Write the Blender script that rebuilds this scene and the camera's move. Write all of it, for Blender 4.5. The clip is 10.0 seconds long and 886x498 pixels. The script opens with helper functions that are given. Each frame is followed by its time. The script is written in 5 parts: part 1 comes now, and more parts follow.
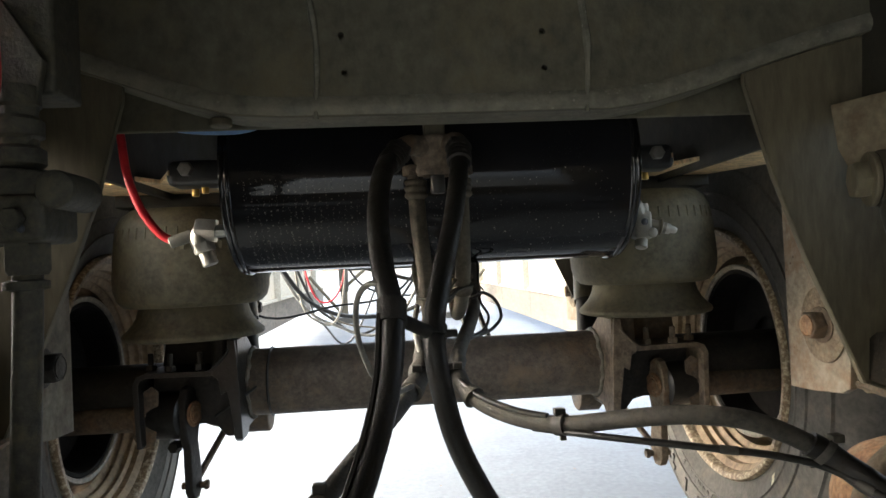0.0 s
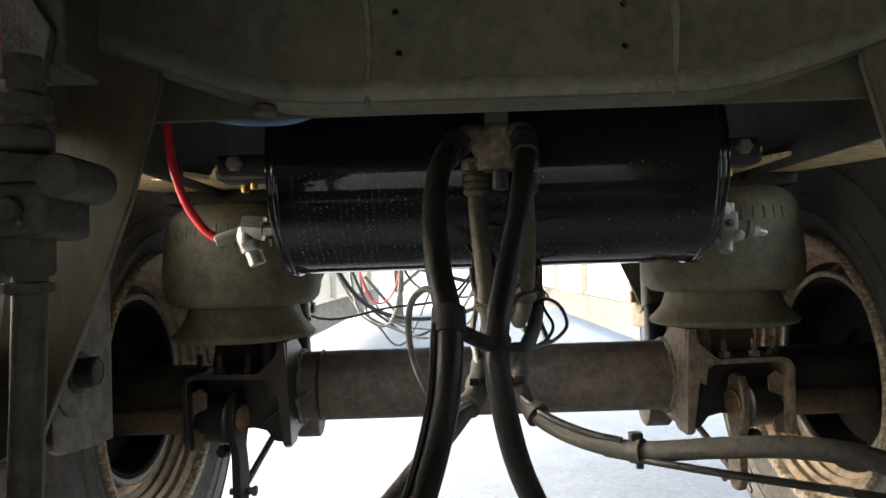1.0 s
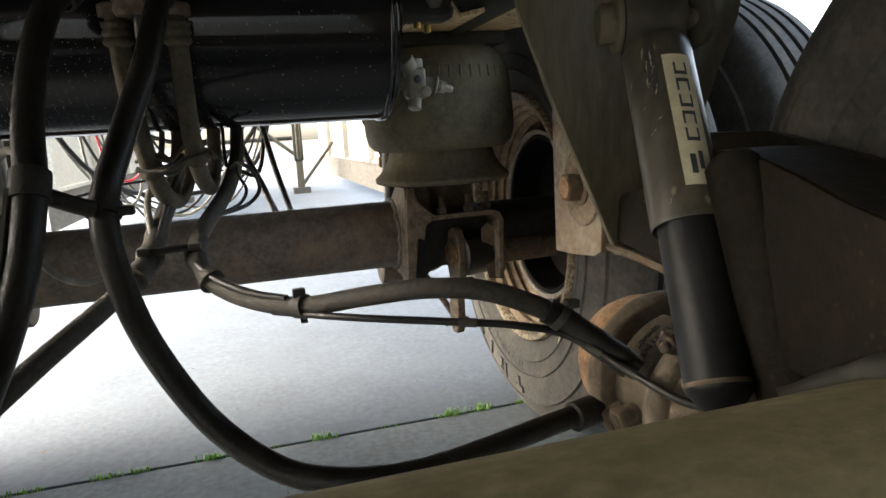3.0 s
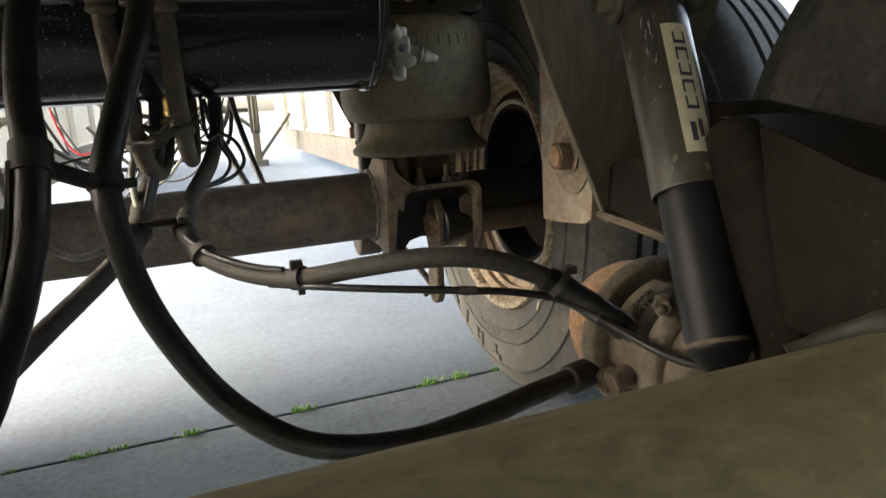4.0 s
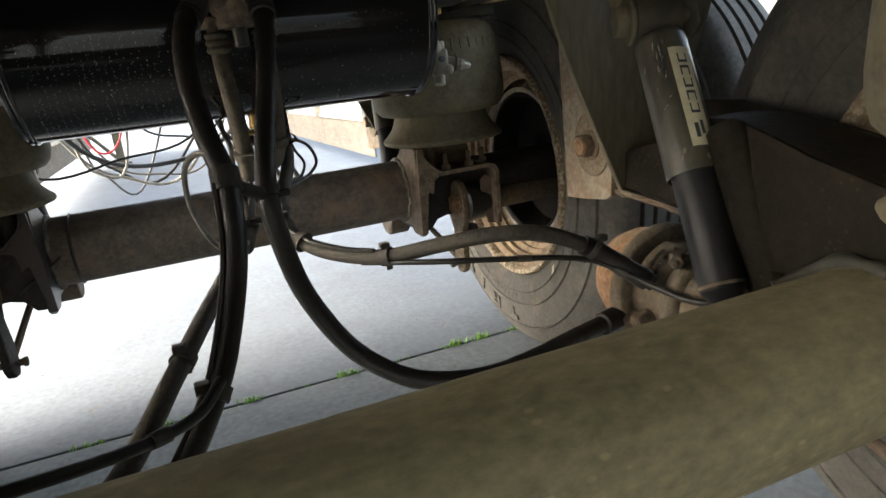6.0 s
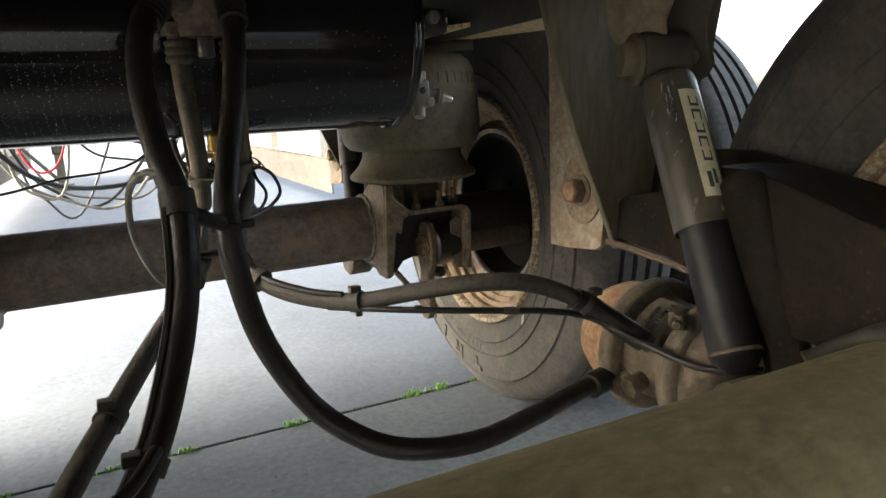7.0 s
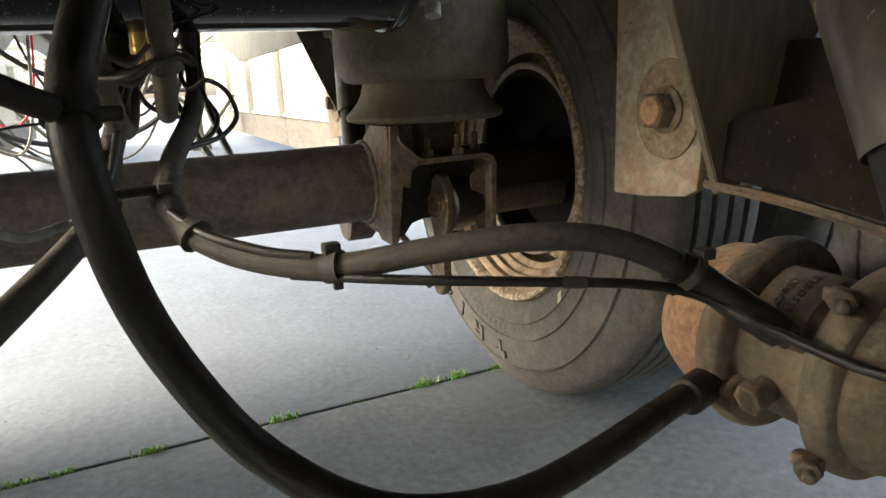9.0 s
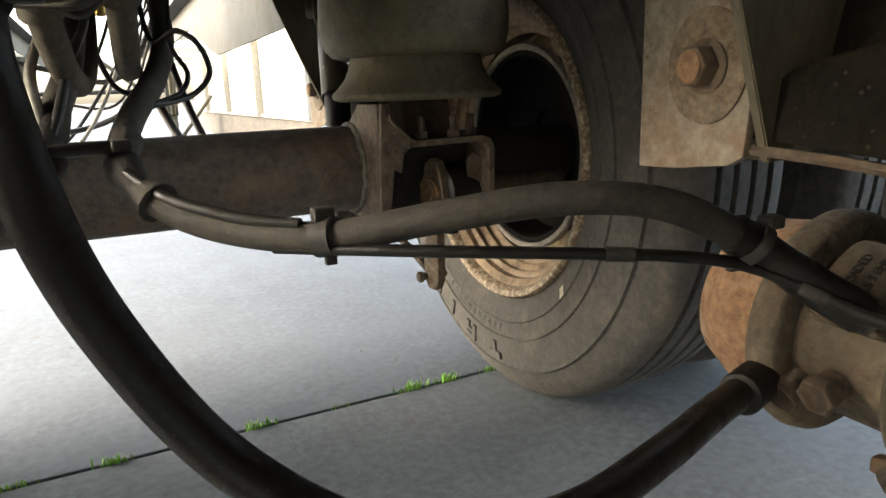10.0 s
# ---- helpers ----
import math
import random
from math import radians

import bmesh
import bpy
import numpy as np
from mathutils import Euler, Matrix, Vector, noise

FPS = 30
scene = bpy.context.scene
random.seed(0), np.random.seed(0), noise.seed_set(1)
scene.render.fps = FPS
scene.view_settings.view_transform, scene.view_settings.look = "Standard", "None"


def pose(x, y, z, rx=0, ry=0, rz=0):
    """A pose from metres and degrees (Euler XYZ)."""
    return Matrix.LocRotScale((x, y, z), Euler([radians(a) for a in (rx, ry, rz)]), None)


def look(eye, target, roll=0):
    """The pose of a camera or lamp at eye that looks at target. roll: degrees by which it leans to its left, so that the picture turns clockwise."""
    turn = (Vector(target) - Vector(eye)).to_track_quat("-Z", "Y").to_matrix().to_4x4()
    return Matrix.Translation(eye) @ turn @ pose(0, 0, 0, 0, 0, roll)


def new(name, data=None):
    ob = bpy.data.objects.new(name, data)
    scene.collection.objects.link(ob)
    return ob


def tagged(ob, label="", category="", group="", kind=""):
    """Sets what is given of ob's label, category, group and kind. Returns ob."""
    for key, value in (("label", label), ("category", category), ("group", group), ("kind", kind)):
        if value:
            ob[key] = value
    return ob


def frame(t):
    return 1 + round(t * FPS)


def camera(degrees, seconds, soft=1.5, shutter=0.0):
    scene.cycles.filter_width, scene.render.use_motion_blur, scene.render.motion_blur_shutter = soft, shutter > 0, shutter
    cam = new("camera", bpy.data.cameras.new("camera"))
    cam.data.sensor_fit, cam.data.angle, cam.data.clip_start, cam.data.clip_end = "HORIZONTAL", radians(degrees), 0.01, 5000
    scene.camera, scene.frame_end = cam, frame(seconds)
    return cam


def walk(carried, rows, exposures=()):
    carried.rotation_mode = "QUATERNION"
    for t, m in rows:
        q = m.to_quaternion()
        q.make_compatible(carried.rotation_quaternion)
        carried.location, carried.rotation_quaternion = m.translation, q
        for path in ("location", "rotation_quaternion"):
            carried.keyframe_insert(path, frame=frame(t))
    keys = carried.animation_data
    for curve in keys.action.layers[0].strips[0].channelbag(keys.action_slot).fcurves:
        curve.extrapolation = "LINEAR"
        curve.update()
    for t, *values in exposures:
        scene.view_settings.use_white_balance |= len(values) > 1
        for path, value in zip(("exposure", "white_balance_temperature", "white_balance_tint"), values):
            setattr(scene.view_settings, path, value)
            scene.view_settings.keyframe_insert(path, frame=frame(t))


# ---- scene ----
cam = camera(67.3, 10.0)
PATH = [
    (0, (-0.057, -0.071, 0.716), (0.096, 1.923, 0.764), -2.7),
    (0.5, (-0.051, -0.030, 0.726), (0.025, 1.968, 0.764), -2.2),
    (1, (-0.059, 0.008, 0.719), (-0.072, 2.007, 0.776), -1.9),
    (1.5, (-0.034, 0.016, 0.736), (-0.140, 2.013, 0.747), -2.7),
    (2, (0.035, -0.014, 0.717), (0.104, 1.983, 0.647), -2.5),
    (2.5, (0.086, -0.008, 0.696), (0.377, 1.961, 0.508), -3.1),
    (3, (0.101, 0.006, 0.695), (0.633, 1.902, 0.345), -3.6),
    (3.2, (0.095, 0.005, 0.697), (0.688, 1.871, 0.290), -3.8),
    (4.3, (0.047, 0.015, 0.696), (0.688, 1.858, 0.255), -3.8),
    (4.5, (0.039, -0.003, 0.714), (0.615, 1.866, 0.292), -3.9),
    (5, (-0.011, -0.058, 0.731), (0.572, 1.803, 0.289), -5.7),
    (5.5, (-0.083, -0.121, 0.731), (0.463, 1.727, 0.196), -7.7),
    (6, (-0.101, -0.124, 0.758), (0.580, 1.681, 0.232), -6.7),
    (6.2, (-0.101, -0.110, 0.755), (0.643, 1.673, 0.237), -5.1),
    (7.3, (-0.099, 0.013, 0.736), (0.742, 1.783, 0.336), -2.9),
    (7.5, (-0.084, 0.041, 0.728), (0.737, 1.817, 0.320), -2.5),
    (8, (-0.040, 0.126, 0.695), (0.757, 1.911, 0.254), -2.1),
    (8.5, (-0.006, 0.187, 0.673), (0.782, 1.966, 0.211), -2.3),
    (9, (0.009, 0.229, 0.653), (0.801, 2.000, 0.170), -2.8),
    (9.5, (0.020, 0.272, 0.636), (0.828, 2.037, 0.155), -2.8),
    (10, (0.020, 0.315, 0.606), (0.872, 2.065, 0.140), -2.2),
]
walk(cam, [(t, look(e, g, r)) for t, e, g, r in PATH], [(0, 3.82, 6650, 9), (2.2, 3.78, 6700, 9), (3.0, 3.48, 6800, 9), (4.5, 3.53, 6850, 9), (6.0, 3.56, 6850, 9), (7.5, 3.56, 7000, 9), (10, 3.38, 7100, 9)])

# ---- light: overcast day outside, the underside lit by sky and ground ----
world = bpy.data.worlds.new("sky")
scene.world = world
world.use_nodes = True
nt = world.node_tree
bg = nt.nodes["Background"]
sky = nt.nodes.new("ShaderNodeTexSky")
sky.sky_type = "NISHITA"
sky.sun_disc = False
sky.sun_elevation, sky.sun_rotation = radians(27), radians(284)
sky.air_density, sky.dust_density, sky.ozone_density = 1.0, 4.0, 1.0
pale = nt.nodes.new("ShaderNodeHueSaturation")
pale.inputs["Saturation"].default_value = 0.65
nt.links.new(sky.outputs[0], pale.inputs["Color"])
nt.links.new(pale.outputs[0], bg.inputs[0])
bg.inputs[1].default_value = 0.148
sun_data = bpy.data.lights.new("sun", "SUN")
sun_data.energy, sun_data.angle, sun_data.color = 1.3, radians(40), (1.0, 0.98, 0.95)
sun = new("sun", sun_data)
sun.matrix_world = look((-6, 1.5, 3.15), (0, 0, 0))

# ---- materials ----
def mat(name, base, base2=None, rough=0.6, rough2=None, metal=0.0, scale=6.0, fine=60.0, bump=0.15, dust=None, dust_at=0.6, spec=0.5, specks=None, stretch=(1, 1, 1), mottle=0.38):
    """Two base colours mixed by a coarse and a fine noise, an optional layer of dust or rust in patches, fine relief."""
    m = bpy.data.materials.new(name)
    m.use_nodes = True
    t = m.node_tree
    N, L = t.nodes, t.links
    p = N["Principled BSDF"]
    base2 = base2 or tuple(c * 0.6 for c in base)
    co = N.new("ShaderNodeTexCoord")
    mp = N.new("ShaderNodeMapping")
    mp.inputs["Scale"].default_value = stretch
    L.new(co.outputs["Object"], mp.inputs[0])
    rnd = N.new("ShaderNodeObjectInfo")
    add = N.new("ShaderNodeVectorMath")
    L.new(mp.outputs[0], add.inputs[0])
    L.new(rnd.outputs["Random"], add.inputs[1])

    def noise_of(s, detail=6.0, r=0.6):
        n = N.new("ShaderNodeTexNoise")
        n.inputs["Scale"].default_value, n.inputs["Detail"].default_value, n.inputs["Roughness"].default_value = s, detail, r
        L.new(add.outputs[0], n.inputs["Vector"])
        return n.outputs["Fac"]

    def ramp(fac, a, b):
        r = N.new("ShaderNodeMapRange")
        r.inputs["From Min"].default_value, r.inputs["From Max"].default_value = a, b
        L.new(fac, r.inputs["Value"])
        return r.outputs[0]

    def mix(fac, a, b):
        x = N.new("ShaderNodeMix")
        x.data_type = "RGBA"
        L.new(fac, x.inputs["Factor"])
        for sock, v in ((x.inputs["A"], a), (x.inputs["B"], b)):
            if isinstance(v, tuple):
                sock.default_value = (*v, 1)
            else:
                L.new(v, sock)
        return x.outputs["Result"]

    big, small = noise_of(scale), noise_of(fine)
    col = mix(ramp(big, 0.3, 0.7), base, base2)
    col = mix(ramp(small, 0.35, 0.75), col, tuple(c * 1.35 for c in base))
    grime = N.new("ShaderNodeMapRange")
    grime.inputs["From Min"].default_value, grime.inputs["From Max"].default_value = 0.32, 0.68
    grime.inputs["To Min"].default_value, grime.inputs["To Max"].default_value = 1 - mottle, 1 + mottle
    L.new(noise_of(scale * 4.3, 9.0, 0.72), grime.inputs["Value"])
    sc = N.new("ShaderNodeVectorMath")
    sc.operation = "SCALE"
    L.new(col, sc.inputs[0])
    L.new(grime.outputs[0], sc.inputs["Scale"])
    col = sc.outputs[0]
    rg = ramp(big, 0.2, 0.8)
    mr = N.new("ShaderNodeMapRange")
    mr.inputs["To Min"].default_value, mr.inputs["To Max"].default_value = rough, rough2 or min(1.0, rough * 1.25)
    L.new(rg, mr.inputs["Value"])
    rough_out = mr.outputs[0]
    if dust:
        patch = noise_of(scale * 1.7, 8.0, 0.7)
        f = ramp(patch, dust_at - 0.09, dust_at + 0.12)
        col = mix(f, col, dust)
        mm = N.new("ShaderNodeMix")
        L.new(f, mm.inputs[0])
        L.new(rough_out, mm.inputs[2])
        mm.inputs[3].default_value = 0.9
        rough_out = mm.outputs[0]
    if specks:
        v = N.new("ShaderNodeTexVoronoi")
        v.inputs["Scale"].default_value = specks[1]
        L.new(add.outputs[0], v.inputs["Vector"])
        n2 = ramp(noise_of(9.0, 3.0), 0.45, 0.65)
        s1 = ramp(v.outputs["Distance"], 0.20, 0.10)
        mul = N.new("ShaderNodeMath")
        mul.operation = "MULTIPLY"
        L.new(s1, mul.inputs[0])
        L.new(n2, mul.inputs[1])
        col = mix(mul.outputs[0], col, specks[0])
    L.new(col, p.inputs["Base Color"])
    L.new(rough_out, p.inputs["Roughness"])
    p.inputs["Metallic"].default_value = metal
    p.inputs["Specular IOR Level"].default_value = spec
    if bump:
        b = N.new("ShaderNodeBump")
        b.inputs["Strength"].default_value, b.inputs["Distance"].default_value = bump, 0.004
        L.new(small, b.inputs["Height"])
        L.new(b.outputs[0], p.inputs["Normal"])
    return m


CHASSIS = mat("chassis_paint", (0.0316, 0.02892, 0.01988), (0.0202, 0.01823, 0.01258), 0.55, dust=(0.06752, 0.05785, 0.03439), dust_at=0.62, scale=5)
XMEMBER = mat("dusty_crossmember", (0.09104, 0.08323, 0.05655), (0.05793, 0.05332, 0.03637), 0.6, dust=(0.1478, 0.1229, 0.07249), dust_at=0.6, scale=6, fine=70, bump=0.3, stretch=(1.0, 1, 0.75), mottle=0.22)
# lip tone: scuffed paint plus the light from below put into the colour
XM_LIP = mat("scuffed_lit_lip", (0.1437, 0.1362, 0.1043), (0.09052, 0.08512, 0.06384), 0.55, dust=(0.2234, 0.2022, 0.1542), dust_at=0.58, scale=9, fine=90, bump=0.35, specks=((0.2554, 0.2393, 0.1915), 110), mottle=0.3)
HANGER = mat("hanger_paint", (0.1014, 0.08577, 0.05338), (0.06402, 0.0552, 0.03549), 0.6, dust=(0.1849, 0.1492, 0.08562), dust_at=0.66, scale=4.5, mottle=0.2, stretch=(1.6, 1.6, 0.35))
PLATE = mat("pivot_plate_paint", (0.2499, 0.2153, 0.1623), (0.175, 0.1428, 0.1013), 0.65, dust=(0.1899, 0.1059, 0.05454), dust_at=0.55, scale=11, fine=100, bump=0.3, specks=((0.09998, 0.05577, 0.03246), 85), mottle=0.22)
STRAP = mat("tan_strap", (0.16, 0.132, 0.0864), (0.104, 0.0832, 0.0528), 0.65, dust=(0.088, 0.0576, 0.032), dust_at=0.6, scale=10, fine=100, bump=0.25, mottle=0.2)
WASHER = mat("rusty_washer", (0.17, 0.1283, 0.084), (0.09775, 0.0665, 0.042), 0.75, dust=(0.255, 0.228, 0.168), dust_at=0.6, scale=30, fine=150, bump=0.45, specks=((0.2805, 0.1805, 0.084), 160))
AXLE = mat("axle_paint", (0.1291, 0.103, 0.07906), (0.08212, 0.06557, 0.05142), 0.6, dust=(0.2341, 0.1642, 0.1088), dust_at=0.6, scale=8, fine=110, bump=0.5, specks=((0.195, 0.149, 0.09714), 130))
AXLE_NEAR = mat("dusty_axle", (0.198, 0.176, 0.102), (0.142, 0.124, 0.074), 0.7, dust=(0.27, 0.222, 0.115), dust_at=0.64, scale=7, fine=90, bump=0.2, specks=((0.46, 0.39, 0.22), 70), mottle=0.15, spec=0.3, stretch=(0.6, 1, 1))
RUSTY = mat("rusty_steel", (0.1104, 0.0836, 0.05725), (0.05511, 0.04592, 0.03687), 0.75, dust=(0.1576, 0.1003, 0.05725), dust_at=0.55, scale=14, fine=120, bump=0.4)
RUST_CAP = mat("rust_orange", (0.2615, 0.1451, 0.07558), (0.1587, 0.1006, 0.06224), 0.85, dust=(0.3401, 0.2699, 0.1778), dust_at=0.6, scale=25, fine=150, bump=0.4)
CHAMBER = mat("chamber_casting", (0.1191, 0.09492, 0.06367), (0.06102, 0.04884, 0.03428), 0.68, dust=(0.1599, 0.1018, 0.05877), dust_at=0.6, scale=9, fine=110, bump=0.35)
FLANGE = mat("primed_flange", (0.85, 0.65, 0.3693), (0.6594, 0.4817, 0.2859), 0.75, dust=(0.2481, 0.1879, 0.1234), dust_at=0.62, scale=12, fine=90, stretch=(1, 3, 1))
TANK = mat("gloss_black", (0.010, 0.010, 0.0112), (0.014, 0.014, 0.016), 0.04, 0.085, spec=0.32, bump=0.02, scale=3, specks=((0.06, 0.06, 0.058), 260), mottle=0.12)
BLACK = mat("black_paint", (0.03133, 0.03072, 0.02918), (0.01885, 0.01848, 0.01756), 0.35, dust=(0.1097, 0.09984, 0.08026), dust_at=0.66)
DARK = mat("dark_steel", (0.02203, 0.0192, 0.01596), (0.01224, 0.0114, 0.01026), 0.5, dust=(0.0612, 0.048, 0.0342), dust_at=0.64, scale=16, fine=120, bump=0.4, spec=0.3)
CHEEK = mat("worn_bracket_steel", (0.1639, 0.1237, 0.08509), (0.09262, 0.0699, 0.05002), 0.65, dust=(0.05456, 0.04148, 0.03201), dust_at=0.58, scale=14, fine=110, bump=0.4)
# mirrored pivot plates have their shade in this colour; weld rings use it too
PLATE_SHADE_WELD = mat("plate_shade_and_weld_grey", (0.153, 0.138, 0.1083), (0.09792, 0.0876, 0.0684), 0.65, dust=(0.07344, 0.054, 0.03762), dust_at=0.58, scale=9)
TUBE_BLACK = mat("shock_tube_black", (0.011, 0.011, 0.0115), (0.008, 0.008, 0.0085), 0.42, spec=0.3, dust=(0.035, 0.03, 0.024), dust_at=0.68, scale=8)
SEAM = mat("glossy_seam", (0.010, 0.010, 0.0105), (0.007, 0.007, 0.0075), 0.07, 0.14, bump=0.05, scale=20, specks=((0.12, 0.115, 0.105), 160), spec=0.6)
DISC = mat("cream_disc", (0.5346, 0.4368, 0.2816), (0.3564, 0.2792, 0.1823), 0.55, dust=(0.1782, 0.131, 0.08299), dust_at=0.58, scale=12)
LV = mat("dusty_valve_casting", (0.03596, 0.0326, 0.02179), (0.01973, 0.01794, 0.01271), 0.6, dust=(0.0899, 0.07784, 0.04579), dust_at=0.6, scale=38, fine=140, bump=0.4)
# near-black: the shade around the arm is carried by this colour
ARM = mat("shaded_arm_paint", (0.0120, 0.0094, 0.0060), (0.0058, 0.0047, 0.0032), 0.72, dust=(0.026, 0.019, 0.0095), dust_at=0.6, scale=7, fine=110, bump=0.35, specks=((0.06, 0.046, 0.027), 90), spec=0.16)
SHOCK = mat("shock_paint", (0.05605, 0.05081, 0.03678), (0.03112, 0.02824, 0.02187), 0.33, dust=(0.1608, 0.1353, 0.08314), dust_at=0.62, scale=11, specks=((0.466, 0.409, 0.2734), 70), stretch=(1, 1, 0.35))
HOSE = mat("hose_rubber", (0.0100, 0.0088, 0.0072), (0.0062, 0.0055, 0.0047), 0.36, dust=(0.024, 0.0185, 0.0125), dust_at=0.57, scale=22, fine=220, bump=0.2, specks=((0.05, 0.042, 0.03), 240))
HOSE_DUSTY = mat("dusty_hose", (0.04859, 0.04361, 0.03544), (0.02593, 0.02294, 0.01885), 0.62, dust=(0.08939, 0.07933, 0.06008), dust_at=0.56, scale=30, fine=200, bump=0.3)
HOSE_TAN = mat("tan_hose", (0.08208, 0.06793, 0.04826), (0.0487, 0.04009, 0.03002), 0.7, dust=(0.1176, 0.1002, 0.07141), dust_at=0.55, scale=26, fine=190, bump=0.3)
BAG = mat("air_spring_rubber", (0.1148, 0.0999, 0.0624), (0.07622, 0.06659, 0.04222), 0.6, dust=(0.1759, 0.1492, 0.08813), dust_at=0.58, scale=6, fine=120)
TYRE = mat("tyre_rubber", (0.07098, 0.06661, 0.05935), (0.04368, 0.04249, 0.03849), 0.75, dust=(0.1481, 0.1263, 0.09876), dust_at=0.63, scale=7, fine=120, bump=0.25, mottle=0.22)
TYRE_MARK = mat("tyre_lettering", (0.06169, 0.05712, 0.05107), None, 0.65)
RIM = mat("rim_paint", (0.3142, 0.2316, 0.1465), (0.1871, 0.1349, 0.08801), 0.55, dust=(0.1181, 0.08278, 0.05499), dust_at=0.58, scale=10, mottle=0.2)
RIM_LIP = mat("worn_rim_lip", (0.192, 0.136, 0.08), (0.096, 0.0672, 0.0416), 0.5, dust=(0.64, 0.552, 0.4), dust_at=0.56, scale=60, fine=120, bump=0.5)
DRUM_EDGE = mat("worn_drum_edge", (0.2019, 0.18, 0.1505), (0.1102, 0.099, 0.08208), 0.5, dust=(0.3122, 0.27, 0.2052), dust_at=0.6, scale=16, fine=90, bump=0.2)
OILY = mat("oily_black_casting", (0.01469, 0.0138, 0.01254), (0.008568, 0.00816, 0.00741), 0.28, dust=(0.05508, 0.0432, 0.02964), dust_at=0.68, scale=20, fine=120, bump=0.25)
LEVER = mat("worn_lever_steel", (0.1879, 0.1448, 0.09612), (0.1076, 0.07482, 0.04592), 0.6, dust=(0.1436, 0.06606, 0.02507), dust_at=0.6, scale=22, fine=120, bump=0.3)
# near-black without sheen: the shade inside the wheel is in the colour
DRUM = mat("brake_drum_shade", (0.00945, 0.008475, 0.007875), (0.005675, 0.00535, 0.005025), 0.7, spec=0.08)
ZINC = mat("zinc_fitting", (0.55, 0.53, 0.47), (0.4, 0.38, 0.33), 0.32, metal=0.85, bump=0.05, mottle=0.12)
GREY_VALVE = mat("grey_valve", (0.222, 0.2074, 0.172), (0.1586, 0.1452, 0.1182), 0.5, bump=0.1, mottle=0.12)
BRASS = mat("brass", (0.55, 0.38, 0.13), (0.4, 0.27, 0.09), 0.3, metal=0.9, bump=0.05, mottle=0.12)
RED = mat("red_air_line", (0.55, 0.02, 0.03), (0.42, 0.015, 0.02), 0.35, bump=0.02, mottle=0.12)
BLUE = mat("blue_air_line", (0.12, 0.24, 0.45), (0.08, 0.17, 0.35), 0.35, bump=0.02, mottle=0.12)
WIRE = mat("black_wire", (0.02448, 0.024, 0.0228), None, 0.45)
WIRE_GREY = mat("grey_wire", (0.2693, 0.252, 0.2166), None, 0.5)
PLASTIC = mat("dusty_clip_plastic", (0.05508, 0.0492, 0.04104), (0.02448, 0.0228, 0.01938), 0.55, scale=30)
LABEL = mat("cream_label", (0.5055, 0.468, 0.3249), (0.4406, 0.4056, 0.2816), 0.45, bump=0.02, mottle=0.12)
# for print on the label, and for the shade in holes drawn as discs
INK_HOLE = mat("ink_and_hole_shade", (0.03672, 0.042, 0.0513), None, 0.5, bump=0, mottle=0.12)
SKIRT = mat("white_skirt", (0.3864, 0.3584, 0.2905), (0.3403, 0.3099, 0.2465), 0.5, bump=0.03, mottle=0.12)
SKIRT_RUBBER = mat("grey_skirt_rubber", (0.09806, 0.08481, 0.06622), (0.07575, 0.06575, 0.05111), 0.7, stretch=(1, 0.3, 1))
DECK = mat("deck_underside", (0.03672, 0.0324, 0.02736), (0.0257, 0.02304, 0.01915), 0.8)
GRASS = mat("grass_blades", (0.16, 0.34, 0.05), (0.22, 0.40, 0.07), 0.6, bump=0, mottle=0.12)
LEAF = mat("dead_leaf", (0.1224, 0.09, 0.057), (0.07344, 0.06, 0.0456), 0.8)
CONCRETE = mat("brushed_concrete", (0.08727, 0.1011, 0.117), (0.07369, 0.08686, 0.09936), 0.85, scale=1.3, fine=55, bump=0.35, dust=(0.09761, 0.1132, 0.1288), dust_at=0.6, mottle=0.13)
CONCRETE_NEAR = mat("near_concrete", (0.1189, 0.1339, 0.1397), (0.09375, 0.1047, 0.1104), 0.85, scale=1.6, fine=55, bump=0.35, dust=(0.1333, 0.1481, 0.1558), dust_at=0.6, mottle=0.13)
JOINT = mat("joint_dirt", (0.0612, 0.054, 0.0456), None, 0.95)

# ---- mesh helpers ----
C = 0.008            # the vehicle's middle line
BASES = {}


def thing(name, base, label, category, group="", kind=""):
    ob = new(name)
    ob.location = base
    ob.empty_display_size = 0.05
    BASES[ob.name] = Vector(base)
    return tagged(ob, label, category, group, kind)


def part(name, bm, material, parent, label="", mir=False, dy=0.0, smooth=True, kind=""):
    """Links a bmesh, drawn in world places, as one mesh under a thing or a part. mir: on the other side of the middle line."""
    if mir:
        for v in bm.verts:
            v.co.x = 2 * C - v.co.x
    top = parent
    while top.parent:
        top = top.parent
    b = BASES[top.name]
    for v in bm.verts:
        v.co.y += dy
        v.co -= b
    bmesh.ops.recalc_face_normals(bm, faces=bm.faces)
    me = bpy.data.meshes.new(name)
    bm.to_mesh(me)
    bm.free()
    me.materials.append(material)
    if smooth:
        me.polygons.foreach_set("use_smooth", [True] * len(me.polygons))
        me.set_sharp_from_angle(angle=radians(48))
    ob = new(name, me)
    if smooth:
        wn = ob.modifiers.new("flat_faces", "WEIGHTED_NORMAL")
        wn.keep_sharp = True
    ob.parent = parent
    return tagged(ob, label, kind=kind)


def side(p, mir, dy=0.0):
    return ((2 * C - p[0]) if mir else p[0], p[1] + dy, p[2])


